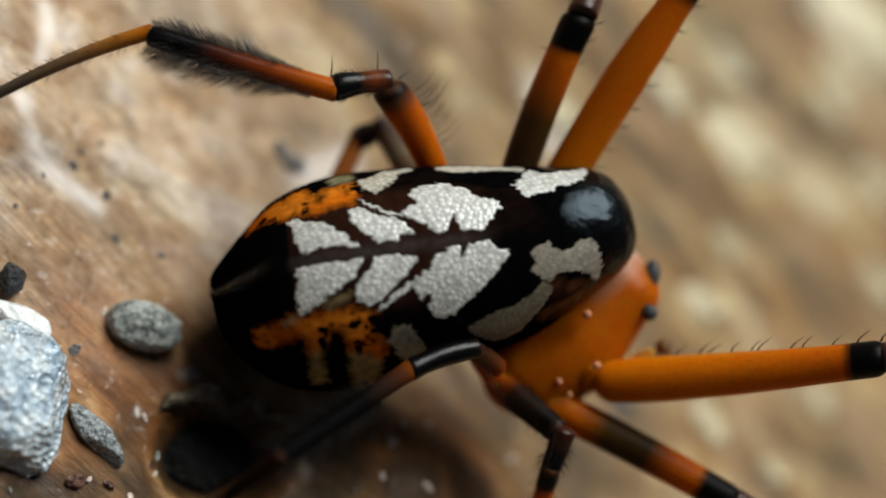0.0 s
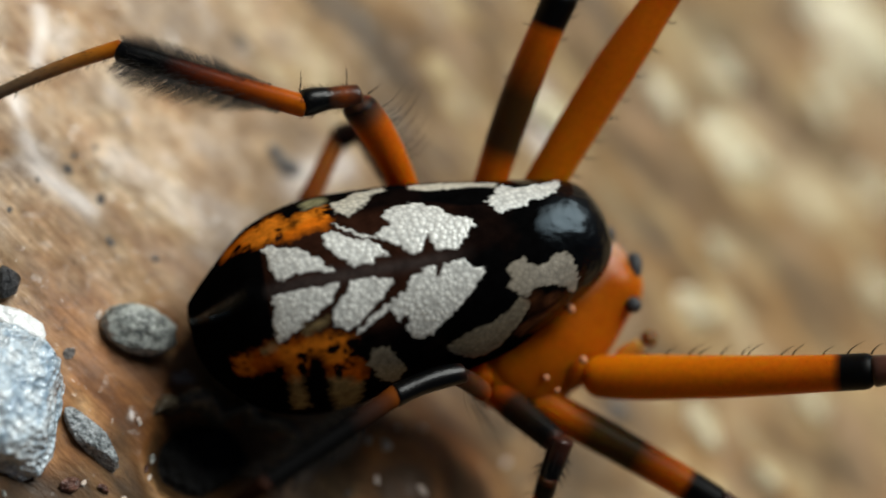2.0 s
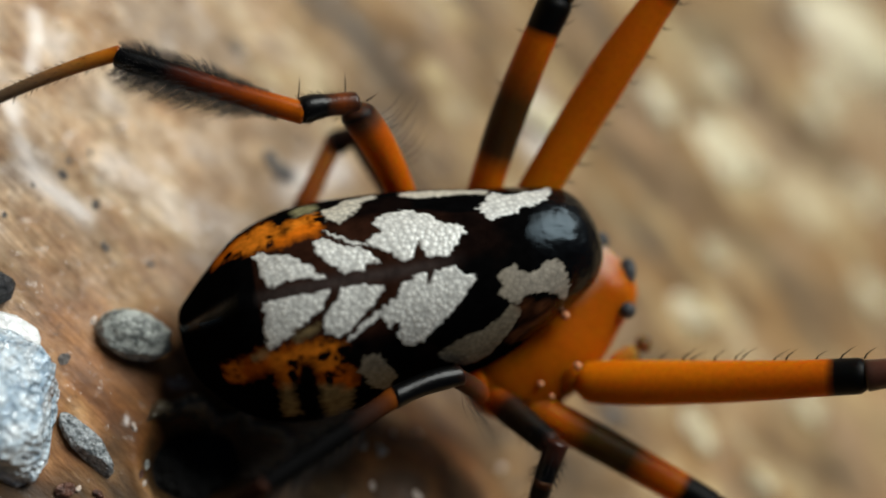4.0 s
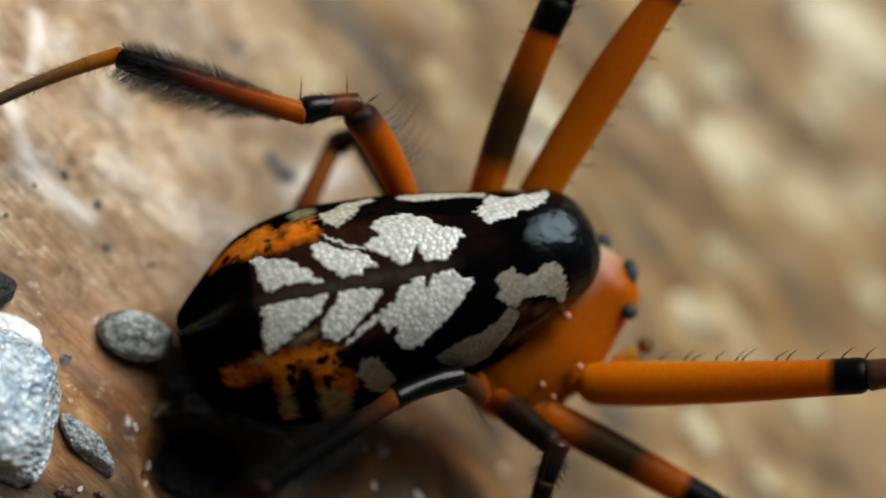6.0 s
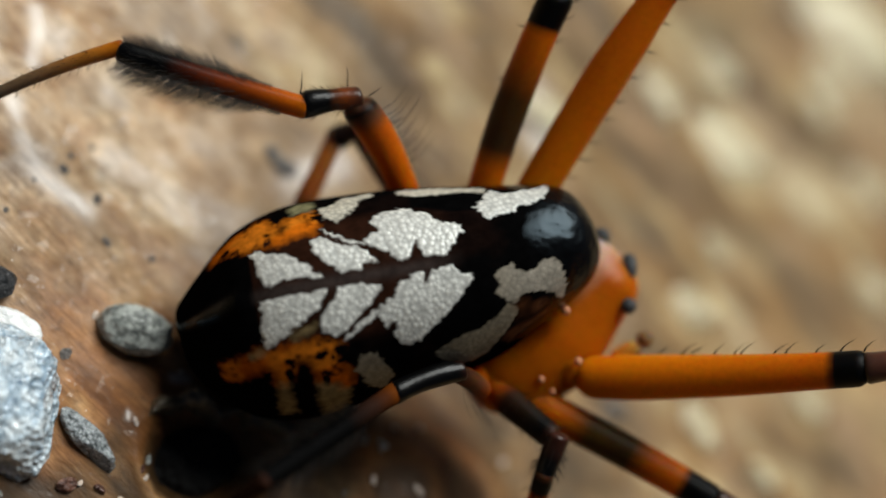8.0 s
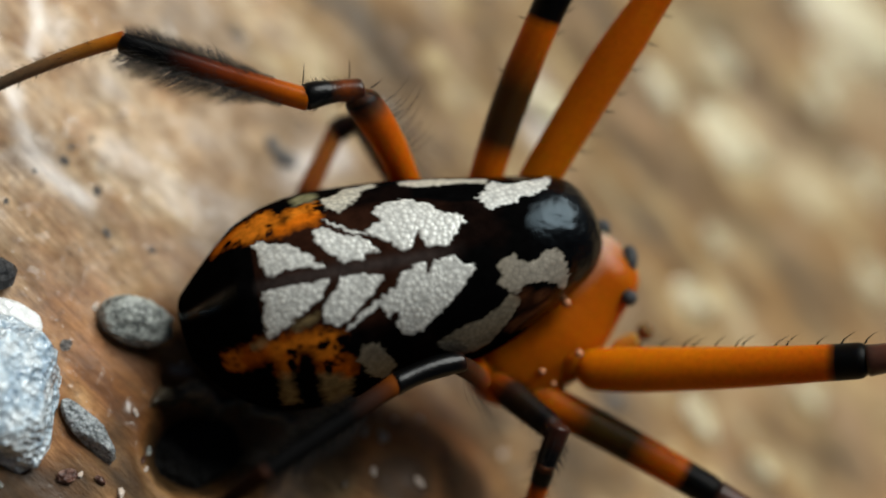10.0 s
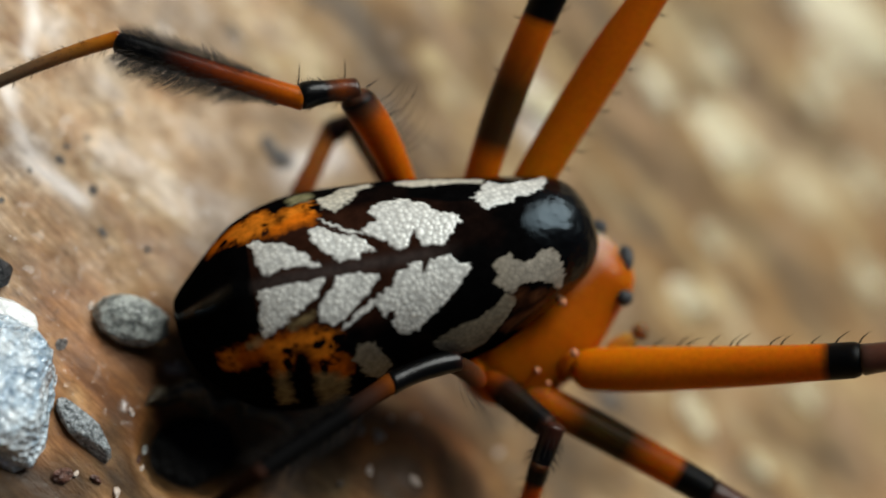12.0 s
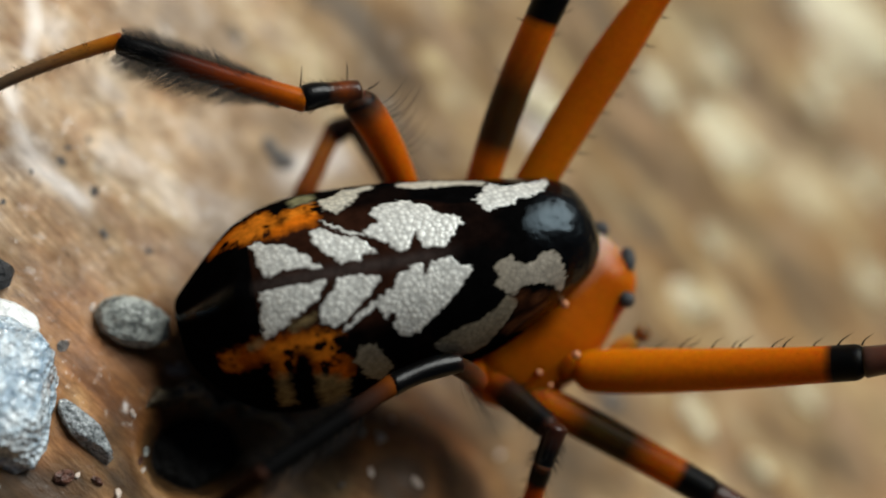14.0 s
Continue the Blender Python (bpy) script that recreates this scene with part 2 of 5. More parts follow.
def rough_noise(x, y, octaves=4, seed=0):
    total, weight = 0, 0
    for k in range(octaves):
        total = total + value_noise(x * 2 ** k + 17 * k, y * 2 ** k + 5 * k, seed + k) * 0.5 ** k
        weight += 0.5 ** k
    return total / weight


def unit(v):
    v = np.asarray(v, float)
    return v / np.linalg.norm(v)


def grid_faces(rows, columns, closed=True):
    i, j = np.meshgrid(np.arange(rows - 1), np.arange(columns if closed else columns - 1), indexing="ij")
    k = (j + 1) % columns
    return np.stack([i * columns + j, i * columns + k, (i + 1) * columns + k, (i + 1) * columns + j], -1).reshape(-1, 4).tolist()


def limb(a, b, radii, bow=(0, 0, 0), rings=40, sides=20, round_by=0.8):
    """A rounded, tapering, slightly bowed limb from a to b: vertices, faces, and each vertex's share of the length."""
    a, b, bow = np.array(a), np.array(b), np.array(bow)
    length, along = np.linalg.norm(b - a), unit(b - a)
    e1 = unit(np.cross(along, (0.31, 0.22, 0.92)))
    e2 = np.cross(along, e1)
    s = 0.5 - 0.5 * np.cos(np.linspace(0, np.pi, rings))
    r = np.interp(s, [p for p, _ in radii], [q for _, q in radii])
    kernel = np.hanning(9) / np.hanning(9).sum()
    r = np.convolve(np.r_[[r[0]] * 4, r, [r[-1]] * 4], kernel, "valid")
    cap = np.clip(np.minimum(s, 1 - s) * length / (round_by * r + 1e-6), 0, 1)
    r = r * np.sqrt(np.clip(1 - (1 - cap) ** 2, 0.0004, 1))
    turn = np.linspace(0, 2 * np.pi, sides, endpoint=False)
    mid = a + np.outer(s, b - a) + np.outer(4 * s * (1 - s), bow)
    wall = np.outer(np.cos(turn), e1) + np.outer(np.sin(turn), e2)
    verts = (mid[:, None] + r[:, None, None] * wall[None]).reshape(-1, 3)
    faces = grid_faces(rings, sides) + [list(range(sides))[::-1], list(range((rings - 1) * sides, rings * sides))]
    return verts, faces, np.repeat(s, sides)


def stops(s, *bands):
    """Pigment along a limb from (share, colour) stops."""
    at = [p for p, _ in bands]
    return np.stack([np.interp(s, at, [c[k] for _, c in bands]) for k in range(3)], -1)


def bristles(roots, ways, lengths, width, lean, rnd):
    """Curved tapering hairs as one mesh: each leaves its root along its way and leans over."""
    verts, faces = [], []
    for root, way, length in zip(roots, ways, lengths):
        way = unit(way)
        e1 = unit(np.cross(way, (0.3, 0.5, 0.81)))
        e2 = np.cross(way, e1)
        base = len(verts)
        for k, (f, w) in enumerate(((0, 1), (0.4, 0.75), (0.75, 0.45), (1, 0.05))):
            mid = root + way * length * f + lean * length * f * f
            for q in range(3):
                g = 2.094 * q
                verts.append(mid + width * w * (math.cos(g) * e1 + math.sin(g) * e2))
        for k in range(3):
            for q in range(3):
                c, d = base + 3 * k + q, base + 3 * k + (q + 1) % 3
                faces.append((c, d, d + 3, c + 3))
    return np.array(verts), faces


# ---- ground ----
GRAIN = unit((0.81, -0.59, 0))
ACROSS_GRAIN = unit((0.59, 0.81, 0))
PIT = np.array((-5.46, -5.74, -0.00))


# smears of wet sheen, painted pale as well as glossy: places along each and its half width
SHEEN_LINES = (
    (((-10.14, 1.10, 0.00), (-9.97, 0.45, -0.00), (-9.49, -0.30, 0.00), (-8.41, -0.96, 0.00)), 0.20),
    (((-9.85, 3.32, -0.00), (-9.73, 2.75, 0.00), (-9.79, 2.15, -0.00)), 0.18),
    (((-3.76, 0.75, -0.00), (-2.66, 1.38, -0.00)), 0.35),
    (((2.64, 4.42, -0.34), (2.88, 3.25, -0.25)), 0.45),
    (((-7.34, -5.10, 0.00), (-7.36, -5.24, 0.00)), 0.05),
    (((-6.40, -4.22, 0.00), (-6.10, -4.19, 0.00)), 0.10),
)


def smear(x, y, lines):
    """How near a place is to any of the lines: 1 on a line, falling to 0."""
    best = np.zeros(np.shape(x))
    for line, half in lines:
        pts = np.array(line)[:, :2]
        near = np.full(np.shape(x), 1e9)
        for (ax, ay), (bx, by) in zip(pts[:-1], pts[1:]):
            k = np.clip(((x - ax) * (bx - ax) + (y - ay) * (by - ay)) / ((bx - ax) ** 2 + (by - ay) ** 2), 0, 1)
            near = np.minimum(near, np.hypot(x - ax - k * (bx - ax), y - ay - k * (by - ay)))
        best = np.maximum(best, np.exp(-(near / half) ** 2))
    return best


def pit_reach(x, y):
    """Distance from the pit's middle, in units of its ragged radius."""
    return np.hypot((x - PIT[0]) / 1.0, (y - PIT[1]) / 0.72) * (0.78 + 0.45 * rough_noise(x / 0.8 + 7, y / 0.8, 3, 41))


def relief(x, y):
    """Height of the surface in mm."""
    u, v = x * GRAIN[0] + y * GRAIN[1], x * ACROSS_GRAIN[0] + y * ACROSS_GRAIN[1]
    near = np.exp(-(np.hypot(x, y) / 60) ** 2)
    h = 0.5 * (rough_noise(u / 7 + 3, v / 4 + 9, 3, 11) - 0.5)
    h = h + 0.16 * (rough_noise(u / 2.4, v / 1.4, 2, 21) - 0.5)
    ridge = 1 - np.abs(2 * rough_noise(u / 3.2 + 50, v / 0.55, 2, 31) - 1)
    h = h + 0.025 * (ridge - 0.6)
    pit = pit_reach(x, y)
    fall = np.clip(x * 0.788 + y * 0.616 - 1.0, 0, None)
    h = h * near - 2.5 * (1 - np.exp(-(fall / 10) ** 2)) + 0.035 * smear(x, y, SHEEN_LINES[:1]) - 0.9 * np.exp(-(pit / 1.25) ** 4) + 0.07 * np.exp(-((pit - 1.75) / 0.22) ** 2)
    # a low hump under the body
    h = h + 1.3 * np.exp(-(np.hypot(x - (-1.30, -6.26, 0.00)[0], y - (-1.30, -6.26, 0.00)[1]) / 2.0) ** 2)
    return h


def spread(half, step, far, n):
    """Positions that are even in the middle and grow apart towards the far ends."""
    core = np.arange(-half, half + step / 2, step)
    grow = half + (far - half) * ((np.geomspace(1, 4000, n) - 1) / 3999)[1:]
    return np.r_[-grow[::-1], core, grow]


def ground():
    axis = spread(15, 0.075, 20000, 40)
    x, y = np.meshgrid(axis, axis, indexing="ij")
    verts = np.stack([x, y, relief(x, y)], -1).reshape(-1, 3)
    # the body's shade painted dark round the pit and below, with some dark wood
    shade_stain = np.zeros(x.shape)
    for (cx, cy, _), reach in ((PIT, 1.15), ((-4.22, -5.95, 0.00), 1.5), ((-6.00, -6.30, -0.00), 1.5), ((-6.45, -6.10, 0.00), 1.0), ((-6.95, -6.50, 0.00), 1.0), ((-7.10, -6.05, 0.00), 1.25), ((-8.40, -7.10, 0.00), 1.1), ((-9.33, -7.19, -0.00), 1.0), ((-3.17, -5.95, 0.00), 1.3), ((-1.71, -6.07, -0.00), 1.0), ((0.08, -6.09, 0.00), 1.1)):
        shade_stain = np.maximum(shade_stain, 1 - np.hypot(x - cx, y - cy) / reach)
    shade_stain = np.clip((shade_stain + 0.45 * (rough_noise(x / 0.9, y / 0.9, 3, 91) - 0.5)) * 1.9, 0, 0.95)
    shade_stain = shade_stain * (1 - 0.75 * np.exp(-((pit_reach(x, y) - 1.75) / 0.28) ** 2))
    # warmer, darker brown over the lower wood
    warm_brown = np.maximum(1.35 - np.hypot(x - (-7.19, -6.07, 0.00)[0], y - (-7.19, -6.07, 0.00)[1]) / 4.2, 1.45 - np.hypot(x - (-0.89, -5.84, 0.00)[0], y - (-0.89, -5.84, 0.00)[1]) / 2.0)
    warm_brown = np.clip(warm_brown + 0.9 * (rough_noise(x / 1.1, y / 1.1, 3, 93) - 0.5), 0, 1)
    # greyish stains drawn out along the grain: place, half length
    stain = np.zeros(x.shape)
    u, v = x * GRAIN[0] + y * GRAIN[1], x * ACROSS_GRAIN[0] + y * ACROSS_GRAIN[1]
    for (cx, cy, _), reach in (((9.37, 8.35, -1.84), 1.0), ((10.65, 7.17, -1.88), 0.8), ((8.83, 6.10, -1.53), 0.5), ((11.98, 6.24, -1.95), 1.0), ((13.64, 5.90, -2.08), 0.9), ((8.06, 3.37, -1.06), 0.7), ((5.81, 3.46, -0.70), 0.7), ((8.56, 2.78, -1.07), 0.6), ((9.95, 2.50, -1.26), 0.8),
                              ((6.10, 1.50, -0.50), 0.8), ((10.93, 1.61, -1.31), 0.8), ((11.62, 0.81, -1.32), 0.6), ((6.77, 0.90, -0.53), 0.5), ((9.44, 0.38, -0.90), 0.4), ((11.76, -3.34, -0.80), 0.8), ((9.74, -3.26, -0.49), 0.6), ((4.44, -3.31, -0.01), 0.6), ((3.16, -4.68, -0.00), 0.8), ((-2.00, -4.69, -0.00), 0.9), ((-0.34, -4.26, -0.00), 0.5), ((-2.15, 4.87, -0.00), 0.8), ((-1.40, 3.91, -0.00), 0.7), ((-5.22, 3.68, 0.00), 0.3)):
        du, dv = u - (cx * GRAIN[0] + cy * GRAIN[1]), v - (cx * ACROSS_GRAIN[0] + cy * ACROSS_GRAIN[1])
        stain = np.maximum(stain, np.exp(-(du / (1.5 * reach)) ** 2 - (dv / (0.62 * reach)) ** 2))
    stain = np.clip(stain * (0.55 + 0.9 * rough_noise(x / 0.7, y / 0.7, 3, 99)), 0, 1)
    # paler wood on one side, with part of its sheen painted in as colour
    pale_side = np.clip(1.42 - np.hypot(x - (-9.36, 1.35, 0.00)[0], y - (-9.36, 1.35, 0.00)[1]) / 5.2 + 0.7 * (rough_noise(x / 2.2, y / 2.2, 3, 95) - 0.5), 0, 0.9)
    ob = shape("ground", verts, grid_faces(len(axis), len(axis), False), GROUND, layers={"shade_stain": shade_stain, "warm_brown": warm_brown, "stain": stain, "pale_side": pale_side, "wet": np.clip(smear(x, y, SHEEN_LINES) * (0.3 + 1.4 * rough_noise(x / 0.6, y / 0.6, 3, 97)), 0, 1)})
    return tagged(ob, "wet brown weathered wood with pale streaks and grit", "ground", kind="structure")


def rest(x, y):
    return float(relief(np.array(x), np.array(y)))


ground()


# ---- grit lying on the ground ----
def pebble(name, label, place, size, turn, material, seed, cuts=9, deep=(0.62, 0.95), sink=0.3, lumpy=0.09, fine=5):
    """An irregular grain: a sphere cut by random planes and roughened."""
    rnd = np.random.RandomState(seed)
    bm = bmesh.new()
    bmesh.ops.create_icosphere(bm, subdivisions=fine, radius=1.0)
    pts = np.array([v.co[:] for v in bm.verts])
    faces = [[v.index for v in f.verts] for f in bm.faces]
    bm.free()
    for _ in range(cuts):
        way = unit(rnd.normal(size=3))
        cut = rnd.uniform(*deep)
        over = np.clip(pts @ way - cut, 0, None)
        pts = pts - np.outer(over, way) * 0.97
    swell = np.array([noise.fractal(Vector(p * 2.2 + seed), 0.8, 2.2, 4) for p in pts])
    pts = pts * (1 + lumpy * swell)[:, None]
    pts = pts * np.array(size)
    m = np.array(Euler([radians(a) for a in turn]).to_matrix())
    pts = pts @ m.T
    low = pts[:, 2].min()
    z = rest(place[0], place[1]) - low * (1 - sink)
    ob = shape(name, pts + np.array([place[0], place[1], z]), faces, material, at=(place[0], place[1], z))
    return tagged(ob, label, "stone")


pebble("mineral_grain", "large pale blue-grey crystalline grain bedded in brown wood", (-10.02, -5.36, -0.00), (1.72, 1.24, 0.72), (4, -8, 104), PALE_STONE, 6, cuts=10, deep=(0.64, 0.92), sink=0.4)
# a white chip added in place of the wet highlight above the grain
pebble("highlight_chip", "small white chip standing in for the pale grain's wet highlight", (-9.86, -3.66, 0.00), (0.66, 0.30, 0.22), (0, 0, -24), WHITE_HIGHLIGHT, 18, sink=0.25)
pebble("grey_pebble", "small rough grey pebble lying on brown wood", (-7.36, -3.42, -0.00), (0.79, 0.50, 0.42), (5, -10, -12), GREY_STONE, 9, sink=0.25)
pebble("slate_sliver", "thin glossy grey sliver of stone on the wood", (-8.08, -5.84, 0.00), (0.90, 0.30, 0.22), (12, 0, -42), SLIVER_STONE, 14, cuts=9, deep=(0.5, 0.85), sink=0.35, lumpy=0.05)
pebble("black_pebble", "small black grain of grit on the wood", (-10.14, -2.89, 0.00), (0.30, 0.36, 0.25), (0, 10, 20), BLACK_STONE, 23)
pebble("reddish_crumb", "reddish brown crumb of rotten wood", (-8.50, -6.72, 0.00), (0.24, 0.15, 0.08), (0, 0, 30), RED_STONE, 31)
pebble("black_lump", "black lump filling a pit in the wood", PIT, (1.25, 0.85, 0.55), (0, 0, 15), BLACK_FILL, 40, sink=0.75)


def pit_lip():
    """The raised, torn edge of wet wood round the upper side of the pit."""
    rnd = np.random.RandomState(45)
    turn = np.radians(np.linspace(150, 15, 60))
    reach = 1.0 + 0.10 * np.interp(np.arange(60), np.arange(0, 60, 6), rnd.normal(size=10))
    x, y = PIT[0] + 1.68 * reach * np.cos(turn), PIT[1] + 1.24 * reach * np.sin(turn)
    lift = np.interp(np.arange(60), np.arange(0, 60, 5), rnd.uniform(0.6, 1.2, 12)) * np.clip(np.minimum(np.arange(60), 59 - np.arange(60)) / 8, 0.08, 1)
    sides, verts = 12, []
    for k in range(60):
        out = np.array((math.cos(turn[k]), math.sin(turn[k]), 0))
        for q in range(sides):
            g = 2 * math.pi * q / sides
            wide, high = 0.22 * lift[k], 0.42 * lift[k]
            verts.append(np.array((x[k], y[k], rest(x[k], y[k]))) + out * wide * math.cos(g) * (1 + 0.15 * rnd.normal()) + np.array((0, 0, high * math.sin(g) * (1 + 0.1 * rnd.normal()))))
    faces = grid_faces(60, sides) + [list(range(sides)), list(range(59 * sides, 60 * sides))]
    ob = shape("wood_lip", np.array(verts), faces, LIP_WOOD, at=(PIT[0], PIT[1], 0))
    return tagged(ob, "raised torn rim of wet wood round the pit", "wood rim")


pit_lip()
for place, size, seed in (((-8.21, -0.61, 0.00), 0.12, 51), ((-7.97, -1.52, -0.00), 0.12, 52), ((-6.96, -1.72, -0.00), 0.10, 53), ((-8.82, 0.26, -0.00), 0.09, 54), ((-10.15, -1.27, -0.00), 0.07, 55), ((-9.59, -0.47, 0.00), 0.06, 56), ((-4.25, 1.31, 0.00), 0.23, 57), ((-3.93, 1.05, -0.00), 0.30, 58), ((-5.22, 3.68, 0.00), 0.12, 59), ((-8.72, -4.07, -0.00), 0.15, 60), ((-8.38, 0.54, 0.00), 0.07, 61), ((-8.96, -0.09, -0.00), 0.12, 62), ((4.52, -3.29, -0.01), 0.30, 63)):
    tagged(pebble("dark_speck", "tiny dark grain of grit stuck to the wood", place, (size * 1.0, size * 0.75, size * 0.25), (0, 0, seed * 37), SPECK_STONE, seed, cuts=4, sink=0.7), group="dark grit")
# tiny pale grains added where the wet wood glints
for place, size, seed in (((-7.71, 1.29, -0.00), 0.10, 71), ((-8.15, -3.16, 0.00), 0.10, 72), ((-7.20, -5.28, 0.00), 0.09, 73), ((-6.87, -6.37, 0.00), 0.08, 76), ((-2.25, -6.02, -0.00), 0.10, 77), ((-1.30, -6.20, 0.00), 0.14, 78), ((-6.22, -4.06, -0.00), 0.07, 79), ((1.38, -4.98, -0.00), 0.12, 80), ((-7.80, -1.86, -0.00), 0.05, 81), ((-8.52, -1.99, 0.00), 0.05, 82)):
    tagged(pebble("pale_speck", "tiny pale grain standing in for a glint on the wood", place, (size * 1.0, size * 0.55, size * 0.35), (0, 0, seed * 41), PALE_GLINT, seed, cuts=6, sink=0.5, lumpy=0.3), group="pale grit")
# flat cream shapes added to stand in for blurred highlights on the wood
for place, size, seed in (((14.73, 10.01, -2.35), 1.5, 91), ((13.80, 8.49, -2.24), 0.6, 92), ((9.13, 4.84, -1.42), 1.0, 93), ((10.29, 4.92, -1.61), 0.4, 94), ((7.04, -3.23, -0.16), 0.45, 95), ((8.92, -4.12, -0.29), 0.34, 96), ((8.37, 1.69, -0.89), 0.35, 97), ((7.28, -0.12, -0.49), 0.50, 98), ((9.43, 7.32, -1.74), 0.5, 99), ((6.92, 5.59, -1.16), 0.6, 100), ((11.05, -1.82, -0.88), 0.45, 101), ((14.57, 5.01, -2.10), 0.55, 102), ((14.26, 2.07, -1.84), 0.5, 103), ((13.20, 7.27, -2.14), 0.5, 104), ((2.95, 3.96, -0.33), 0.55, 105)):
    tagged(pebble("bright_spot", "flat cream patch standing in for a blurred bright spot", place, (size * 1.3, size * 0.75, 0.12), (0, 0, -36 + (seed * 29) % 50 - 25), CREAM_SPOT, seed, sink=0.6, lumpy=0.4), group="pale flakes")


# crumbs strewn over the lower wood
rnd = np.random.RandomState(7)
for (cx, cy, _), wide, count in (((-7.87, -6.52, -0.00), 0.9, 12), ((-1.84, -5.97, 0.00), 1.1, 6)):
    for k in range(count):
        size = rnd.uniform(0.04, 0.10)
        place = (cx + rnd.normal() * wide, cy + rnd.normal() * wide * 0.6, 0)
        stuff = (RED_STONE, SPECK_STONE, PALE_GLINT, GREY_STONE)[rnd.randint(4)]
        tagged(pebble("crumb", "tiny crumb of grit on the lower wood", place, (size * 1.4, size * 0.8, size * 0.6), (0, 0, rnd.uniform(0, 180)), stuff, 200 + k, cuts=6, sink=0.4, lumpy=0.25, fine=3), group="crumbs of grit")

# ---- spider ----
ORANGE, AMBER, RUST = (0.47, 0.107, 0.0006), (0.55, 0.148, 0.0006), (0.27, 0.050, 0.003)
BLACK, BROWN, UMBER = (0.002, 0.0019, 0.002), (0.025, 0.0095, 0.0055), (0.10, 0.035, 0.014)
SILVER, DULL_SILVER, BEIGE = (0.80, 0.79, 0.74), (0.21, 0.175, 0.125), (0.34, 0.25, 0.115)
CREAM, OLIVE = (0.66, 0.62, 0.52), (0.26, 0.24, 0.13)
VIEW_RIGHT, VIEW_UP, VIEW_OUT = (np.array(v) for v in ((0.8669, 0.0000, 0.4985), (-0.1791, 0.9332, 0.3115), (-0.4652, -0.3593, 0.8090)))
DORSAL = np.array((-0.4984, -0.0184, 0.8668))

SPIDER_AT = (2.62, -1.70, -0.00)
spider = tagged(new("spider"), "orange spider with black-banded legs and silver-patched abdomen on wet wood", "spider")
spider["origin_mm"] = list(SPIDER_AT)
spider.location = Vector(SPIDER_AT) * MM

# the abdomen's middle line and radius, tail to front
ABDOMEN_STATIONS = [
    (-6.74, -3.39, 0.92, 0.00),
    (-6.71, -3.36, 0.95, 0.27),
    (-6.57, -3.59, 0.92, 0.63),
    (-6.46, -3.61, 0.97, 0.80),
    (-6.31, -3.61, 1.05, 1.00),
    (-6.11, -3.59, 1.16, 1.25),
    (-5.83, -3.53, 1.34, 1.56),
    (-5.47, -3.39, 1.59, 1.88),
    (-5.05, -3.26, 1.87, 2.06),
    (-4.59, -3.11, 2.17, 2.15),
    (-4.04, -2.94, 2.54, 2.13),
    (-3.39, -2.75, 2.96, 2.05),
    (-2.72, -2.60, 3.38, 1.99),
    (-2.05, -2.46, 3.79, 1.89),
    (-1.40, -2.28, 4.21, 1.72),
    (-0.85, -2.04, 4.60, 1.51),
    (-0.40, -1.84, 4.93, 1.30),
    (-0.08, -1.70, 5.15, 1.13),
    (0.15, -1.65, 5.30, 0.93),
    (0.31, -1.67, 5.37, 0.71),
    (0.40, -1.67, 5.42, 0.52),
    (0.45, -1.68, 5.44, 0.38),
    (0.54, -1.82, 5.44, 0.00),
]
# outlines of the markings: share of the length, degrees from the ridge of the back
SILVER_TAIL_FAR = [(0.200, 24), (0.223, 23), (0.245, 18), (0.283, 14), (0.301, 11), (0.315, 8), (0.331, 5), (0.342, 1), (0.355, -2), (0.370, -6), (0.348, -5), (0.325, -3), (0.304, -2), (0.284, -1), (0.267, -1), (0.240, -2), (0.225, 1), (0.218, 6), (0.219, 11), (0.214, 17)]
SILVER_SECOND_FAR = [(0.342, 18), (0.355, 20), (0.372, 19), (0.388, 16), (0.411, 12), (0.435, 10), (0.459, 7), (0.476, 3), (0.487, -2), (0.473, -1), (0.458, -2), (0.449, -5), (0.429, -4), (0.405, -5), (0.390, -2), (0.376, 1), (0.359, 6), (0.345, 12)]
SILVER_SLIVER_FAR = [(0.370, 25), (0.397, 21), (0.420, 16), (0.447, 13), (0.466, 10), (0.461, 9), (0.437, 11), (0.413, 14), (0.390, 18)]
SILVER_THIRD_FAR = [(0.463, 10), (0.475, 16), (0.495, 17), (0.493, 20), (0.482, 21), (0.490, 27), (0.505, 30), (0.525, 32), (0.551, 32), (0.570, 31), (0.588, 29), (0.612, 27), (0.626, 23), (0.639, 19), (0.657, 16), (0.671, 17), (0.684, 13), (0.691, 10), (0.675, 8), (0.664, 5), (0.651, 0), (0.641, -4), (0.627, -5), (0.611, -4), (0.594, -4), (0.584, -2), (0.581, 3), (0.578, 7), (0.570, 2), (0.558, -2), (0.542, -4), (0.530, -3), (0.520, 0), (0.513, 3), (0.499, 4), (0.478, 7)]
SILVER_FRONT_FAR = [(0.717, 27), (0.729, 32), (0.744, 36), (0.752, 45), (0.767, 49), (0.777, 46), (0.794, 41), (0.813, 41), (0.835, 45), (0.855, 46), (0.883, 52), (0.901, 64), (0.900, 46), (0.886, 32), (0.870, 27), (0.852, 24), (0.838, 23), (0.821, 24), (0.809, 19), (0.797, 17), (0.782, 17), (0.769, 18), (0.752, 15), (0.741, 17), (0.736, 22)]
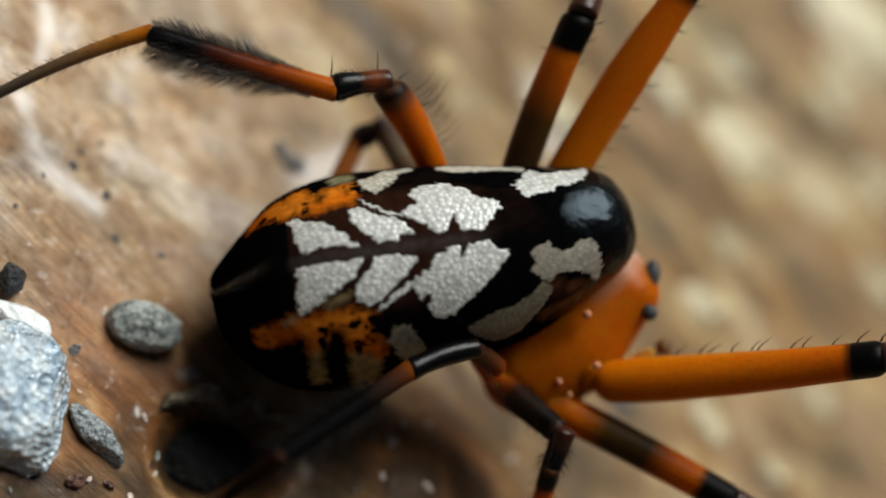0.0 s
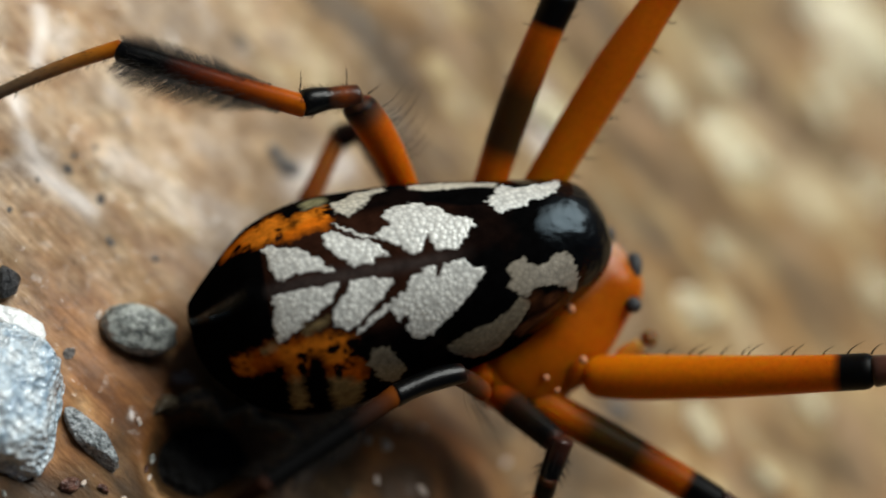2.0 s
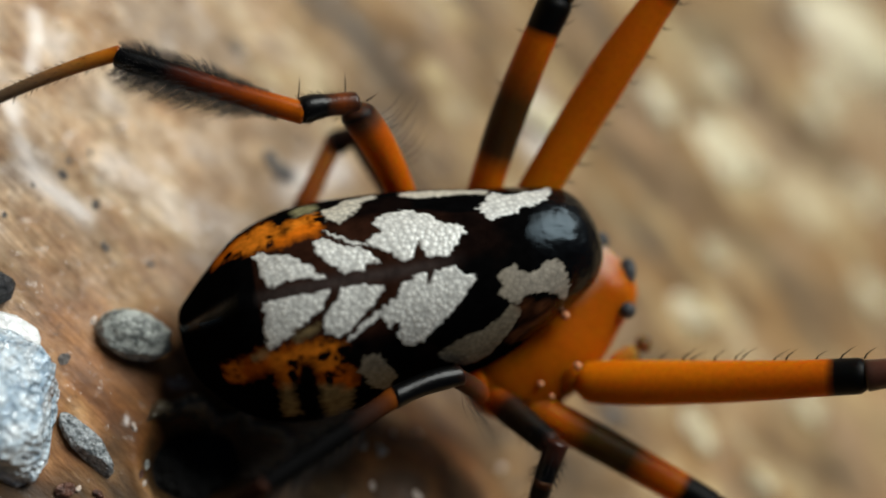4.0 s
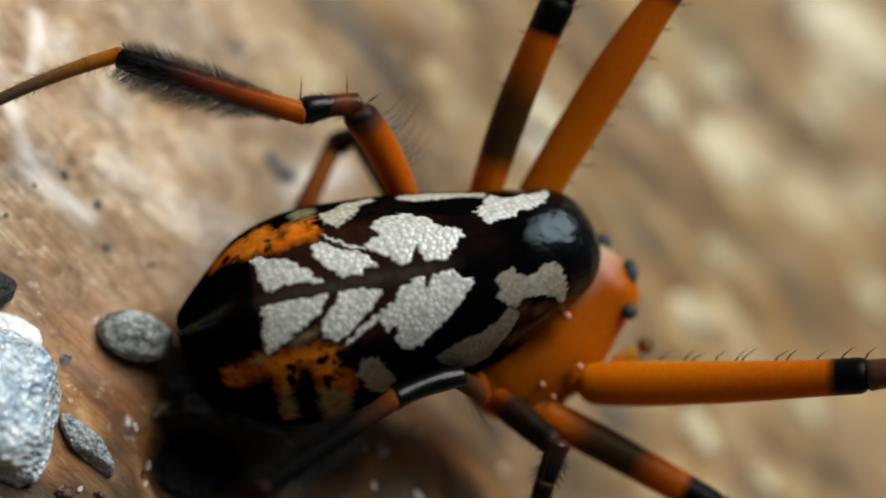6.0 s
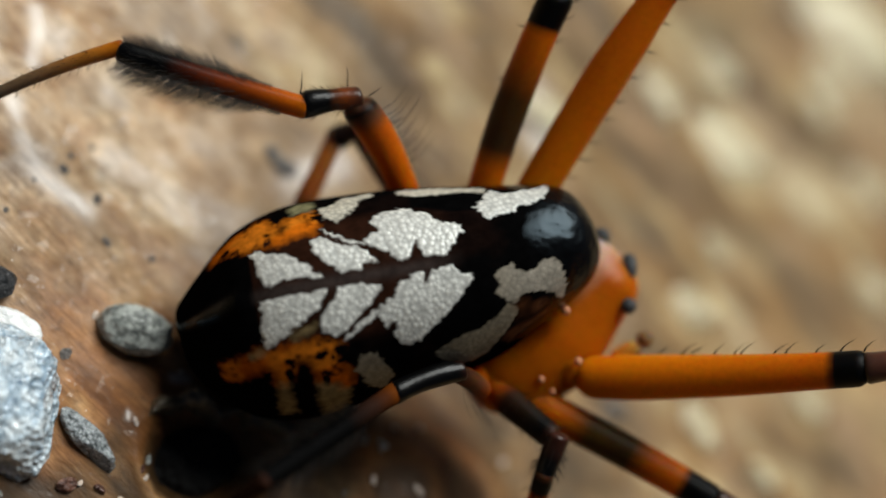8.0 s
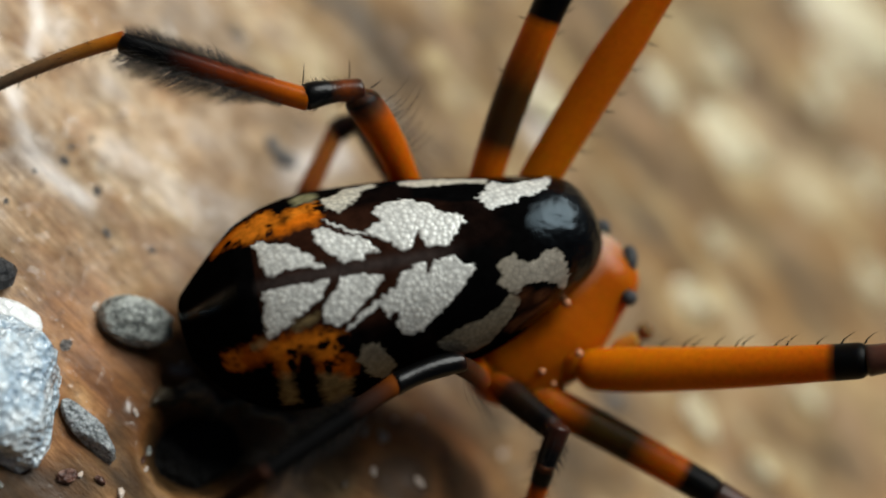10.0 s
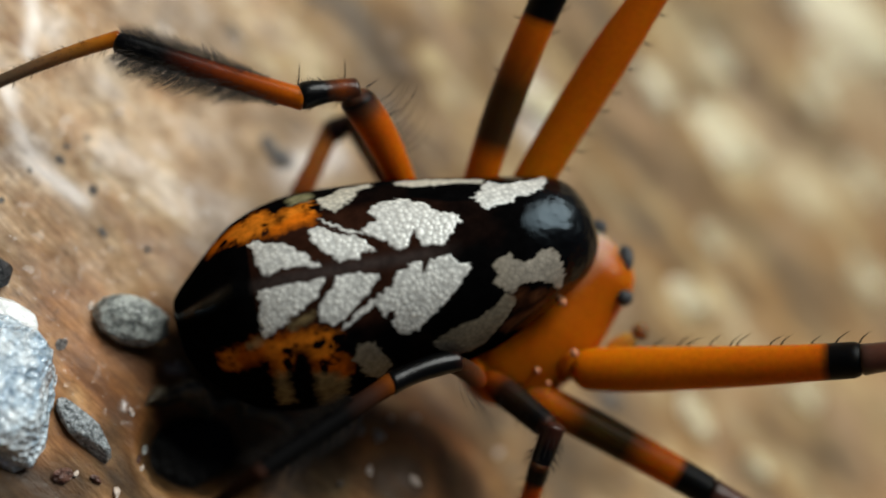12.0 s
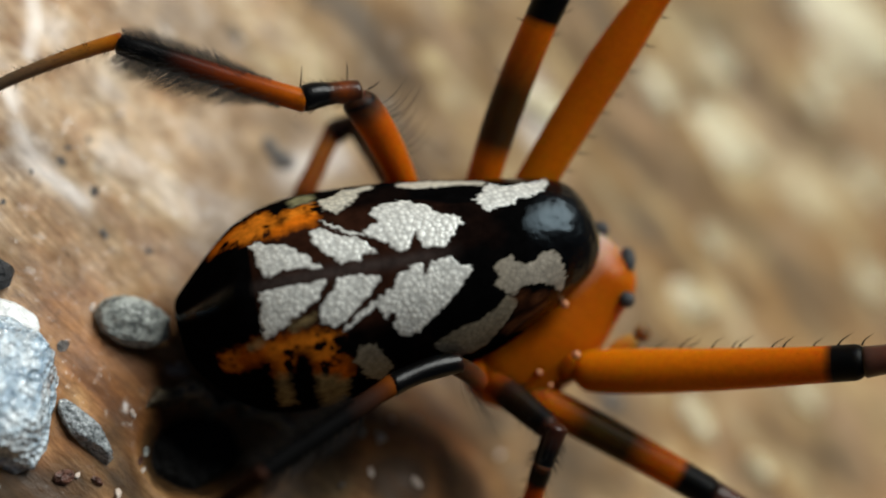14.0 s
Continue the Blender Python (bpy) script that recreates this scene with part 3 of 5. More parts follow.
SILVER_TAIL_NEAR = [(0.214, -7), (0.236, -8), (0.268, -9), (0.293, -9), (0.318, -10), (0.345, -10), (0.369, -10), (0.361, -14), (0.350, -17), (0.339, -20), (0.322, -22), (0.301, -24), (0.283, -26), (0.268, -28), (0.251, -30), (0.230, -32), (0.211, -34), (0.203, -32), (0.207, -26), (0.207, -19), (0.214, -15), (0.210, -11)]
SILVER_SECOND_NEAR = [(0.390, -12), (0.403, -11), (0.423, -11), (0.458, -13), (0.482, -15), (0.479, -18), (0.466, -21), (0.450, -25), (0.434, -27), (0.417, -30), (0.399, -33), (0.381, -36), (0.365, -36), (0.353, -33), (0.337, -32), (0.334, -28), (0.336, -24), (0.348, -21), (0.364, -18), (0.379, -16)]
SILVER_SLIVER_NEAR = [(0.373, -40), (0.391, -36), (0.414, -33), (0.434, -31), (0.453, -28), (0.470, -27), (0.473, -30), (0.456, -32), (0.438, -34), (0.417, -36), (0.396, -39)]
SILVER_THIRD_NEAR = [(0.466, -29), (0.476, -26), (0.488, -24), (0.501, -23), (0.510, -21), (0.520, -17), (0.531, -15), (0.546, -14), (0.558, -12), (0.572, -10), (0.581, -12), (0.581, -16), (0.582, -20), (0.591, -16), (0.599, -12), (0.615, -11), (0.633, -10), (0.648, -10), (0.655, -14), (0.672, -17), (0.692, -19), (0.685, -23), (0.674, -26), (0.662, -27), (0.654, -31), (0.639, -34), (0.627, -36), (0.612, -39), (0.597, -42), (0.579, -45), (0.561, -47), (0.546, -51), (0.527, -52), (0.505, -51), (0.495, -47), (0.491, -42), (0.502, -37), (0.491, -36), (0.479, -39), (0.470, -35), (0.466, -32)]
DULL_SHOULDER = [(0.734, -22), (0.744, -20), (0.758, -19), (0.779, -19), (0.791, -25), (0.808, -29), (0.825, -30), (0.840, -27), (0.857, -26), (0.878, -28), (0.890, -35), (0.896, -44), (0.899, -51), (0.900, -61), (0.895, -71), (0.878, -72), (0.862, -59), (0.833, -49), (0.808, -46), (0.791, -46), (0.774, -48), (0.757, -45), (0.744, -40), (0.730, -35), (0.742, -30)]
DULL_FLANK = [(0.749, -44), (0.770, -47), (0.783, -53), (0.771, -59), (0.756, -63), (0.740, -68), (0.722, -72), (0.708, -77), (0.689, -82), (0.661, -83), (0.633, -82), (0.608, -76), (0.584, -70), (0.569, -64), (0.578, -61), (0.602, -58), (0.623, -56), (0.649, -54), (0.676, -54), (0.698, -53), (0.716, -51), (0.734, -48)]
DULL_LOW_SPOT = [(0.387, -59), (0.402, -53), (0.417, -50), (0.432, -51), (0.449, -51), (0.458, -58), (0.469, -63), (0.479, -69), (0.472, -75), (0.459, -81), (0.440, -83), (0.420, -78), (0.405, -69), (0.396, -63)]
CREAM_RIDGE_BAND = [(0.555, 56), (0.585, 58), (0.638, 58), (0.689, 57), (0.754, 56), (0.750, 45), (0.726, 48), (0.686, 48), (0.647, 45), (0.608, 45), (0.582, 45), (0.557, 48)]
CREAM_UPPER_SPOT = [(0.375, 43), (0.394, 44), (0.414, 47), (0.428, 54), (0.461, 54), (0.495, 59), (0.501, 52), (0.466, 46), (0.458, 40), (0.441, 33), (0.428, 31), (0.411, 28), (0.396, 31), (0.381, 34)]
OLIVE_UPPER_SPOT = [(0.306, 52), (0.323, 58), (0.356, 56), (0.364, 48), (0.355, 43), (0.328, 43), (0.314, 42)]
ORANGE_FAR = [(0.093, 65), (0.115, 56), (0.147, 49), (0.170, 49), (0.214, 48), (0.227, 52), (0.248, 48), (0.259, 39), (0.278, 32), (0.293, 40), (0.320, 38), (0.340, 40), (0.361, 42), (0.372, 37), (0.375, 30), (0.362, 25), (0.356, 22), (0.334, 23), (0.307, 23), (0.287, 22), (0.275, 20), (0.254, 22), (0.215, 26), (0.188, 27), (0.161, 32), (0.139, 36), (0.115, 39)]
ORANGE_NEAR = [(0.103, -40), (0.141, -38), (0.169, -36), (0.190, -33), (0.215, -35), (0.240, -34), (0.267, -34), (0.298, -36), (0.331, -36), (0.361, -39), (0.373, -41), (0.367, -47), (0.370, -56), (0.385, -60), (0.378, -68), (0.358, -71), (0.342, -65), (0.311, -62), (0.307, -53), (0.301, -45), (0.271, -44), (0.255, -50), (0.238, -58), (0.219, -57), (0.214, -48), (0.194, -46), (0.165, -49), (0.131, -53), (0.104, -54)]
BEIGE_ONE = [(0.222, -55), (0.242, -56), (0.246, -68), (0.246, -84), (0.210, -86), (0.212, -66)]
BEIGE_TWO = [(0.306, -60), (0.353, -67), (0.375, -72), (0.358, -93), (0.337, -105), (0.306, -101), (0.300, -77)]
BEIGE_THREE = [(0.169, -36), (0.190, -33), (0.208, -35), (0.196, -38), (0.175, -39)]
BEIGE_FOUR = [(0.271, -29), (0.304, -28), (0.325, -28), (0.318, -30), (0.289, -31), (0.273, -32)]
BROWN_SADDLE = [(0.770, -48), (0.794, -48), (0.825, -51), (0.849, -65), (0.852, -77), (0.818, -78), (0.779, -78), (0.749, -80), (0.736, -73), (0.752, -67), (0.774, -61)]
BLACK_FAR_DOTS = [(0.275, 31), (0.290, 36), (0.300, 33), (0.286, 27)]
SILVER_MARKS = (SILVER_TAIL_FAR, SILVER_SECOND_FAR, SILVER_SLIVER_FAR, SILVER_THIRD_FAR, SILVER_FRONT_FAR, SILVER_TAIL_NEAR, SILVER_SECOND_NEAR, SILVER_SLIVER_NEAR, SILVER_THIRD_NEAR,)
DULL_MARKS = (DULL_SHOULDER, DULL_FLANK, DULL_LOW_SPOT)
CREAM_MARKS = (CREAM_RIDGE_BAND, CREAM_UPPER_SPOT)
OLIVE_MARKS = (OLIVE_UPPER_SPOT,)
ORANGE_MARKS = (ORANGE_FAR, ORANGE_NEAR,)
BEIGE_MARKS = (BEIGE_ONE, BEIGE_TWO, BEIGE_THREE, BEIGE_FOUR,)
BROWN_MARKS = (BROWN_SADDLE,)
BLACK_MARKS = (BLACK_FAR_DOTS,)


def inside(px, py, outline):
    """Signed distance-like field of a closed outline: positive inside."""
    pts = np.array(outline, float)
    pts[:, 1] *= 0.0042
    near = np.full(px.shape, 1e9)
    hit = np.zeros(px.shape, bool)
    for (ax, ay), (bx, by) in zip(pts, np.roll(pts, -1, 0)):
        dx, dy = bx - ax, by - ay
        k = np.clip(((px - ax) * dx + (py - ay) * dy) / (dx * dx + dy * dy + 1e-12), 0, 1)
        near = np.minimum(near, np.hypot(px - ax - k * dx, py - ay - k * dy))
        if ay != by:
            hit ^= ((ay > py) != (by > py)) & (px < ax + (py - ay) * dx / dy)
    return np.where(hit, near, -near)


def abdomen():
    st = np.array(ABDOMEN_STATIONS)
    rings, sides = 420, 480
    gap = np.r_[0, np.cumsum(np.linalg.norm(np.diff(st[:, :3], axis=0), axis=1) + 0.6 * np.abs(np.diff(st[:, 3])))]
    # smooth curve through the stations
    s = np.linspace(0, gap[-1], rings)
    curve = np.stack([np.interp(s, gap, st[:, k]) for k in range(4)], -1)
    weight = np.exp(-np.linspace(-2, 2, 31) ** 2)
    weight /= weight.sum()
    for k in range(4):
        padded = np.r_[2 * curve[0, k] - curve[15:0:-1, k], curve[:, k], 2 * curve[-1, k] - curve[-2:-17:-1, k]]
        curve[:, k] = np.convolve(padded, weight, "valid")
    axis = unit(st[-1, :3] - st[0, :3])
    share = (curve[:, :3] - st[0, :3]) @ axis / np.linalg.norm(st[-1, :3] - st[0, :3])
    back = unit(DORSAL - (DORSAL @ axis) * axis)
    side = np.cross(back, axis)
    side = side if side @ VIEW_UP > 0 else -side
    angle = np.linspace(-np.pi, np.pi, sides, endpoint=False)
    wall = np.outer(np.cos(angle), back) + np.outer(np.sin(angle), side)
    verts = curve[:, None, :3] + np.abs(curve[:, 3])[:, None, None] * wall[None]
    a, g = np.meshgrid(share, np.degrees(angle), indexing="ij")
    # irregular edges of the markings
    wob = (value_noise(a * 95, g * 0.42 + 60, 52) - 0.5) * 0.010
    wob2 = (value_noise(a * 95 + 30, g * 0.42 + 90, 53) - 0.5) * 0.010
    px, py = a + wob, g * 0.0042 + wob2

    def mask(marks, soft=0.0022, grow=0.0):
        field = np.max([inside(px, py, m) for m in marks], axis=0) + grow
        return np.clip(field / soft * 0.5 + 0.5, 0, 1)

    tone = rough_noise(a * 9, g * 0.05 + 40, 3, 71)
    pigment = np.empty(a.shape + (3,))
    dark = np.clip((np.abs(g + 5) - 30) / 8, 0, 1) * 0.95 + np.clip((a - 0.57) / 0.10, 0, 1) * (0.92 + 0.45 * np.clip((-g - 18) / 8, 0, 1) + 0.4 * np.clip((a - 0.74) / 0.08, 0, 1))
    dark = np.maximum(np.clip(dark + (tone - 0.5) * 0.6, 0, 1), np.clip((0.207 - a) / 0.006, 0, 1))
    pigment[:] = np.array(BROWN)
    pigment += dark[..., None] * (np.array(BLACK) - BROWN)

    # a greyish line down the middle of the back, its sky sheen painted into the pigment
    middle = np.interp(a, (0.20, 0.30, 0.45, 0.55, 0.65), (-4.5, -6.5, -8.5, -9.0, -7.5))
    ridge = np.exp(-((g - middle) / 4.0) ** 2) * np.clip((0.68 - a) / 0.1, 0, 1) * np.clip((a - 0.19) / 0.02, 0, 1)
    pigment += (0.7 * ridge)[..., None] * (np.array((0.045, 0.036, 0.033)) - pigment)

    def lay(amount, colour):
        pigment[:] = pigment + amount[..., None] * (np.array(colour) - pigment)

    streaky = np.clip((rough_noise(a * 40, g * 0.16 + 33, 3, 81) - 0.28) * 5, 0, 1)
    # lit far flank brighter, shaded near flank darker: their lighting is in the pigment
    lay(mask((ORANGE_FAR,), 0.012) * streaky, (0.58, 0.135, 0.006))
    lay(mask((ORANGE_NEAR,), 0.016) * streaky, (0.42, 0.088, 0.004))
    lay(mask(ORANGE_MARKS, 0.012) * streaky * np.clip((tone - 0.5) * 5, 0, 0.45), (0.72, 0.24, 0.02))
    lay(mask(BEIGE_MARKS, 0.010) * 0.7, BEIGE)
    lay(mask(BLACK_MARKS, 0.012), BLACK)
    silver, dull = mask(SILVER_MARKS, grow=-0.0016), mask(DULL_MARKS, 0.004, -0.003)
    silver = silver * np.clip((np.abs(g - middle) - 2.6) / 0.8, 0, 1)
    cream = mask(CREAM_MARKS, 0.004)
    lay(mask(OLIVE_MARKS, 0.010) * 0.8, OLIVE)
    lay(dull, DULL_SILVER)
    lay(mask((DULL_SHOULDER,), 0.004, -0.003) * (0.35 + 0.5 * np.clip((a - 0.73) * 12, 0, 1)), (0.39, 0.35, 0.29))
    lay(cream, CREAM)
    lay(silver, SILVER)
    lay(mask(BROWN_MARKS, 0.014) * np.clip((tone - 0.36) * 4, 0, 0.85), UMBER)
    plates = np.maximum(np.maximum(silver, 0.5 * dull), cream)
    lift = 0.012 * plates + 0.07 * np.exp(-((g + 4) / 7) ** 2) * np.clip((0.19 - a) / 0.03, 0, 1) * np.clip(a / 0.06, 0, 1)
    verts = verts + lift[..., None] * wall[None]
    faces = grid_faces(rings, sides)
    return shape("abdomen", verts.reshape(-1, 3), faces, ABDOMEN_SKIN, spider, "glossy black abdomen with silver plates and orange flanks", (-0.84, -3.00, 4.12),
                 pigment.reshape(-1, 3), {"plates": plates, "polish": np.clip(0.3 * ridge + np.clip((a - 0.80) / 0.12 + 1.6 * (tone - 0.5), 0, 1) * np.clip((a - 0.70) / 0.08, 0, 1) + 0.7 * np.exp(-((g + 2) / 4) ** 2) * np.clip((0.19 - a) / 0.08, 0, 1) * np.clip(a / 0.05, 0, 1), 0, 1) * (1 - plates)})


abdomen_part = abdomen()


def cephalothorax():
    tail, front = np.array((-0.56, -4.41, 2.29)), np.array((1.52, -1.76, 4.91))
    verts, faces, s = limb(tail, front, [(0, 0.62), (0.2, 1.12), (0.4, 1.24), (0.55, 1.20), (0.7, 1.02), (0.85, 0.86), (1, 0.80)], rings=70, sides=64, round_by=0.75)
    mid = tail + np.outer(s, front - tail)
    off = verts - mid
    low = off @ DORSAL
    off = off - np.outer(low * 0.16, DORSAL)
    # a groove along the middle of the back
    along = unit(front - tail)
    side = np.cross(DORSAL, along)
    across = off @ side
    off = off - np.outer(0.16 * np.exp(-(across / 0.22) ** 2) * np.exp(-((s - 0.4) / 0.16) ** 2) * (low > 0), DORSAL)
    # the head is swelled up the camera's view, to reach the eyes there
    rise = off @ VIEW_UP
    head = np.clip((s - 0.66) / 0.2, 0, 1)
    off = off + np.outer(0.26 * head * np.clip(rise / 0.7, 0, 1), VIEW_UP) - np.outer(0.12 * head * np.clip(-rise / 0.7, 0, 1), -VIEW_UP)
    # pinker on its upper side in view, with a glossy highlight painted in
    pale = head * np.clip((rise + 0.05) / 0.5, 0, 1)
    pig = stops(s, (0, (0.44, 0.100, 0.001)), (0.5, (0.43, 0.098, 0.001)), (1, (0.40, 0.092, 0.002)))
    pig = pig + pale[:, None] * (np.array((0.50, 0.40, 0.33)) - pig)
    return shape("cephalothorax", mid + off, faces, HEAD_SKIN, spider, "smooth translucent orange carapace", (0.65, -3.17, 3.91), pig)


carapace = cephalothorax()


def ball(name, at, r, colour, material, parent, label="", squash=(1, 1, 1)):
    bm = bmesh.new()
    bmesh.ops.create_uvsphere(bm, u_segments=24, v_segments=14, radius=1)
    pts = np.array([v.co[:] for v in bm.verts]) * np.array(squash) * r + np.array(at)
    faces = [[v.index for v in f.verts] for f in bm.faces]
    bm.free()
    return shape(name, pts, faces, material, parent, label, at, np.tile(colour, (len(pts), 1)))


for where, r, squash in (((1.50, -1.95, 5.05), 0.21, (0.8, 1.45, 1.0)), ((1.47, -2.80, 5.05), 0.17, (1, 1, 1)), ((1.09, -1.23, 4.70), 0.19, (1, 1, 1))):
    ball("eye", where, r, (0.055, 0.058, 0.062), EYE_SKIN, carapace, "dark glossy eye", squash)
for a, b, tip in (((1.66, -3.70, 4.12), (2.07, -3.38, 4.51), (2.26, -3.16, 4.70)),):
    v, f, s = limb(a, b, [(0, 0.20), (0.6, 0.19), (1, 0.16)])
    palp = shape("palp", v, f, LEG_SKIN, spider, "short amber feeler with a dark tip", a, stops(s, (0, AMBER), (1, (0.30, 0.17, 0.03))))
    v, f, s = limb(b, tip, [(0, 0.16), (0.5, 0.19), (1, 0.10)])
    shape("palp_tip", v, f, LEG_SKIN, palp, "", b, stops(s, (0, (0.22, 0.12, 0.03)), (1, (0.07, 0.05, 0.03))))

# hip pieces between carapace and legs
HIPS = (((0.33, -3.60, 3.54), (1.02, -4.05, 4.16), 0.44), ((-0.32, -3.60, 3.16), (0.54, -4.51, 3.50), 0.32), ((-0.83, -3.63, 2.98), (-0.50, -4.44, 3.18), 0.26), ((-1.18, -3.63, 2.78), (-1.04, -4.43, 3.37), 0.20))
for a, b, r in HIPS:
    v, f, s = limb(a, b, [(0, r * 1.4), (0.4, r * 1.3), (0.7, r * 1.15), (1, r * 0.95)], round_by=0.5)
    shape("coxa", v, f, HEAD_SKIN, spider, "", a, stops(s, (0, (0.42, 0.085, 0.001)), (0.6, (0.48, 0.10, 0.001)), (1, ORANGE)))

# small pale balls standing in for highlights at the joints of the hips
for where, r in (((0.54, -4.00, 4.55), 0.09), ((1.00, -4.07, 4.69), 0.09), ((0.00, -3.13, 4.96), 0.095), ((0.02, -4.30, 3.97), 0.07), ((0.29, -4.52, 3.96), 0.06)):
    ball("joint_glint", where, r, (0.58, 0.24, 0.12), GLOSSY_SKIN, carapace, "small pale knob standing in for a joint highlight")

# joints from hip to foot: hip, knee, end of the knee piece, end of the shin, end of the foot piece, toe
FAR_FOURTH_JOINTS = ((-2.58, -1.07, 3.23), (-4.67, 0.61, 4.51), (-5.68, 0.37, 4.19), (-9.04, 1.35, 2.82), (-11.85, -0.03, 0.60), (-12.50, -0.30, 0.12))
FAR_THIRD_JOINTS = ((-2.12, -0.77, 2.64), (-3.44, 1.13, 2.35), (-3.74, 0.99, 1.87), (-4.27, -0.62, 1.35), (-4.40, -1.01, 1.05), (-4.20, -0.93, 0.12))
FAR_SECOND_JOINTS = ((-1.37, -1.64, 3.43), (-1.28, 2.88, 6.98), (-0.98, 3.84, 7.08), (0.76, 6.81, 5.93), (3.13, 10.03, 3.78), (8.14, 15.69, -2.12))
FAR_FIRST_JOINTS = ((-0.86, -1.79, 3.78), (0.71, 3.27, 8.29), (1.62, 4.26, 8.51), (4.69, 8.61, 7.76), (8.60, 12.93, 5.74), (17.42, 21.95, -2.38))
NEAR_FIRST_JOINTS = ((0.81, -4.16, 4.03), (4.79, -4.57, 8.51), (5.40, -4.52, 9.13), (10.43, -2.69, 7.90), (16.09, -0.43, 5.35), (26.48, 4.01, -2.36))
NEAR_SECOND_JOINTS = ((0.04, -4.49, 3.22), (3.72, -6.66, 4.86), (4.38, -7.06, 5.18), (6.86, -8.19, 4.01), (9.95, -8.91, 1.77), (12.10, -8.84, -0.11))
NEAR_THIRD_JOINTS = ((-0.71, -4.32, 3.11), (0.22, -5.64, 4.17), (0.18, -6.28, 3.74), (0.69, -7.30, 2.10), (1.03, -7.79, 1.09), (1.56, -7.84, 0.12))
NEAR_FOURTH_JOINTS = ((-1.07, -4.61, 3.51), (-2.17, -4.59, 4.26), (-3.46, -5.17, 4.00), (-6.17, -7.26, 3.98), (-6.58, -7.77, 2.53), (-6.25, -7.79, 0.12))


def scatter(a, b, radii, bow, count, rnd, low=0.0, high=1.0, toward=None, spread_by=1.0):
    """Hair roots and ways on a limb's skin."""
    a, b = np.array(a), np.array(b)
    along = unit(b - a)
    e1 = unit(np.cross(along, (0.31, 0.22, 0.92)))
    e2 = np.cross(along, e1)
    roots, ways = [], []
    for _ in range(count):
        s = rnd.uniform(low, high)
        if toward is None:
            g = rnd.uniform(0, 2 * np.pi)
            way = math.cos(g) * e1 + math.sin(g) * e2
        else:
            way = unit(np.array(toward) + rnd.normal(size=3) * 0.35 * spread_by)
            way = unit(way - (way @ along) * along)
        r = np.interp(s, [p for p, _ in radii], [q for _, q in radii])
        roots.append(a + (b - a) * s + 4 * s * (1 - s) * np.array(bow) + way * r * 0.92)
        ways.append(way)
    return roots, ways, along


def leg(joints, hip_at, thick, bands, bows, seed, label, skin=None):
    """One leg: the femur carries kneecap, shin, foot pieces and bristles."""
    j = [np.array(p) for p in joints]
    rnd = np.random.RandomState(seed)
    names = ("leg", "patella", "tibia", "metatarsus", "tarsus")
    root = None
    specs = []
    for k, name in enumerate(names):
        v, f, s = limb(j[k] - unit(j[k + 1] - j[k]) * (0.2 if k else 0), j[k + 1], thick[k], bows[k] if k < len(bows) else (0, 0, 0), rings=60 if k in (0, 2) else 30, sides=28, round_by=0.4 if k else 0.8)
        if k == 0:
            root = shape(name, v, f, LEG_SKIN, spider, label, hip_at, stops(s, *bands[k]))
        else:
            shape(name, v, f, skin if skin and k > 1 else GLOSSY_SKIN if k == 1 else LEG_SKIN, root, "", j[k], stops(s, *bands[k]))
        specs.append((j[k], j[k + 1], thick[k], bows[k] if k < len(bows) else (0, 0, 0)))
    return root, specs, rnd


def hair_part(name, root, roots, ways, lengths, width, lean, rnd, label="", material=None):
    v, f = bristles(roots, ways, lengths, width, lean, rnd)
    ob = shape(name, v, f, material or HAIR, root, label, roots[0])
    return tagged(ob, kind="stuff")


def short_hair(root, specs, rnd, which, count, length, width=0.006):
    roots, ways, lengths = [], [], []
    for k in which:
        a, b, radii, bow = specs[k]
        r, w, along = scatter(a, b, radii, bow, count, rnd, 0.05, 0.98)
        roots += r
        ways += [unit(q + 0.9 * along) for q in w]
        lengths += list(rnd.uniform(0.5, 1.0, count) * length)
    hair_part("fine_hair", root, roots, ways, lengths, width, np.zeros(3), rnd, "short dark hair")


def spines(root, specs, rnd, k, side, shares, length, lean, width=0.02):
    a, b, radii, bow = specs[k]
    side = np.array(side)
    roots, ways, lengths = [], [], []
    for s in shares:
        r = np.interp(s, [p for p, _ in radii], [q for _, q in radii])
        way = unit(side + rnd.normal(size=3) * 0.12)
        roots.append(a + (b - a) * s + 4 * s * (1 - s) * np.array(bow) + unit(side) * r * 0.95)
        ways.append(way)
        lengths.append(length * rnd.uniform(0.75, 1.15))
    hair_part("spine", root, roots, ways, lengths, width, np.array(lean), rnd, "thin black spines")


FEMUR_1 = [(0, 0.37), (0.06, 0.43), (0.13, 0.46), (0.25, 0.465), (0.5, 0.43), (0.8, 0.37), (1, 0.36)]
FAR_FEMUR_1 = [(0, 0.40), (0.36, 0.415), (0.52, 0.435), (0.66, 0.445), (0.76, 0.41), (0.88, 0.345), (1, 0.34)]
FAR_FEMUR_2 = [(0, 0.33), (0.3, 0.345), (0.5, 0.37), (0.7, 0.355), (0.85, 0.345), (0.95, 0.365), (1, 0.34)]
FEMUR_2 = [(0, 0.32), (0.15, 0.37), (0.5, 0.36), (0.85, 0.33), (1, 0.32)]
FEMUR_3 = [(0, 0.26), (0.3, 0.31), (0.8, 0.27), (1, 0.25)]
FEMUR_4 = [(0, 0.29), (0.4, 0.31), (0.6, 0.34), (0.8, 0.365), (0.93, 0.35), (1, 0.29)]
SMALL_KNEE = [(0, 0.25), (0.4, 0.235), (1, 0.21)]
SMALL_SHIN = [(0, 0.19), (0.15, 0.215), (0.3, 0.20), (1, 0.17)]
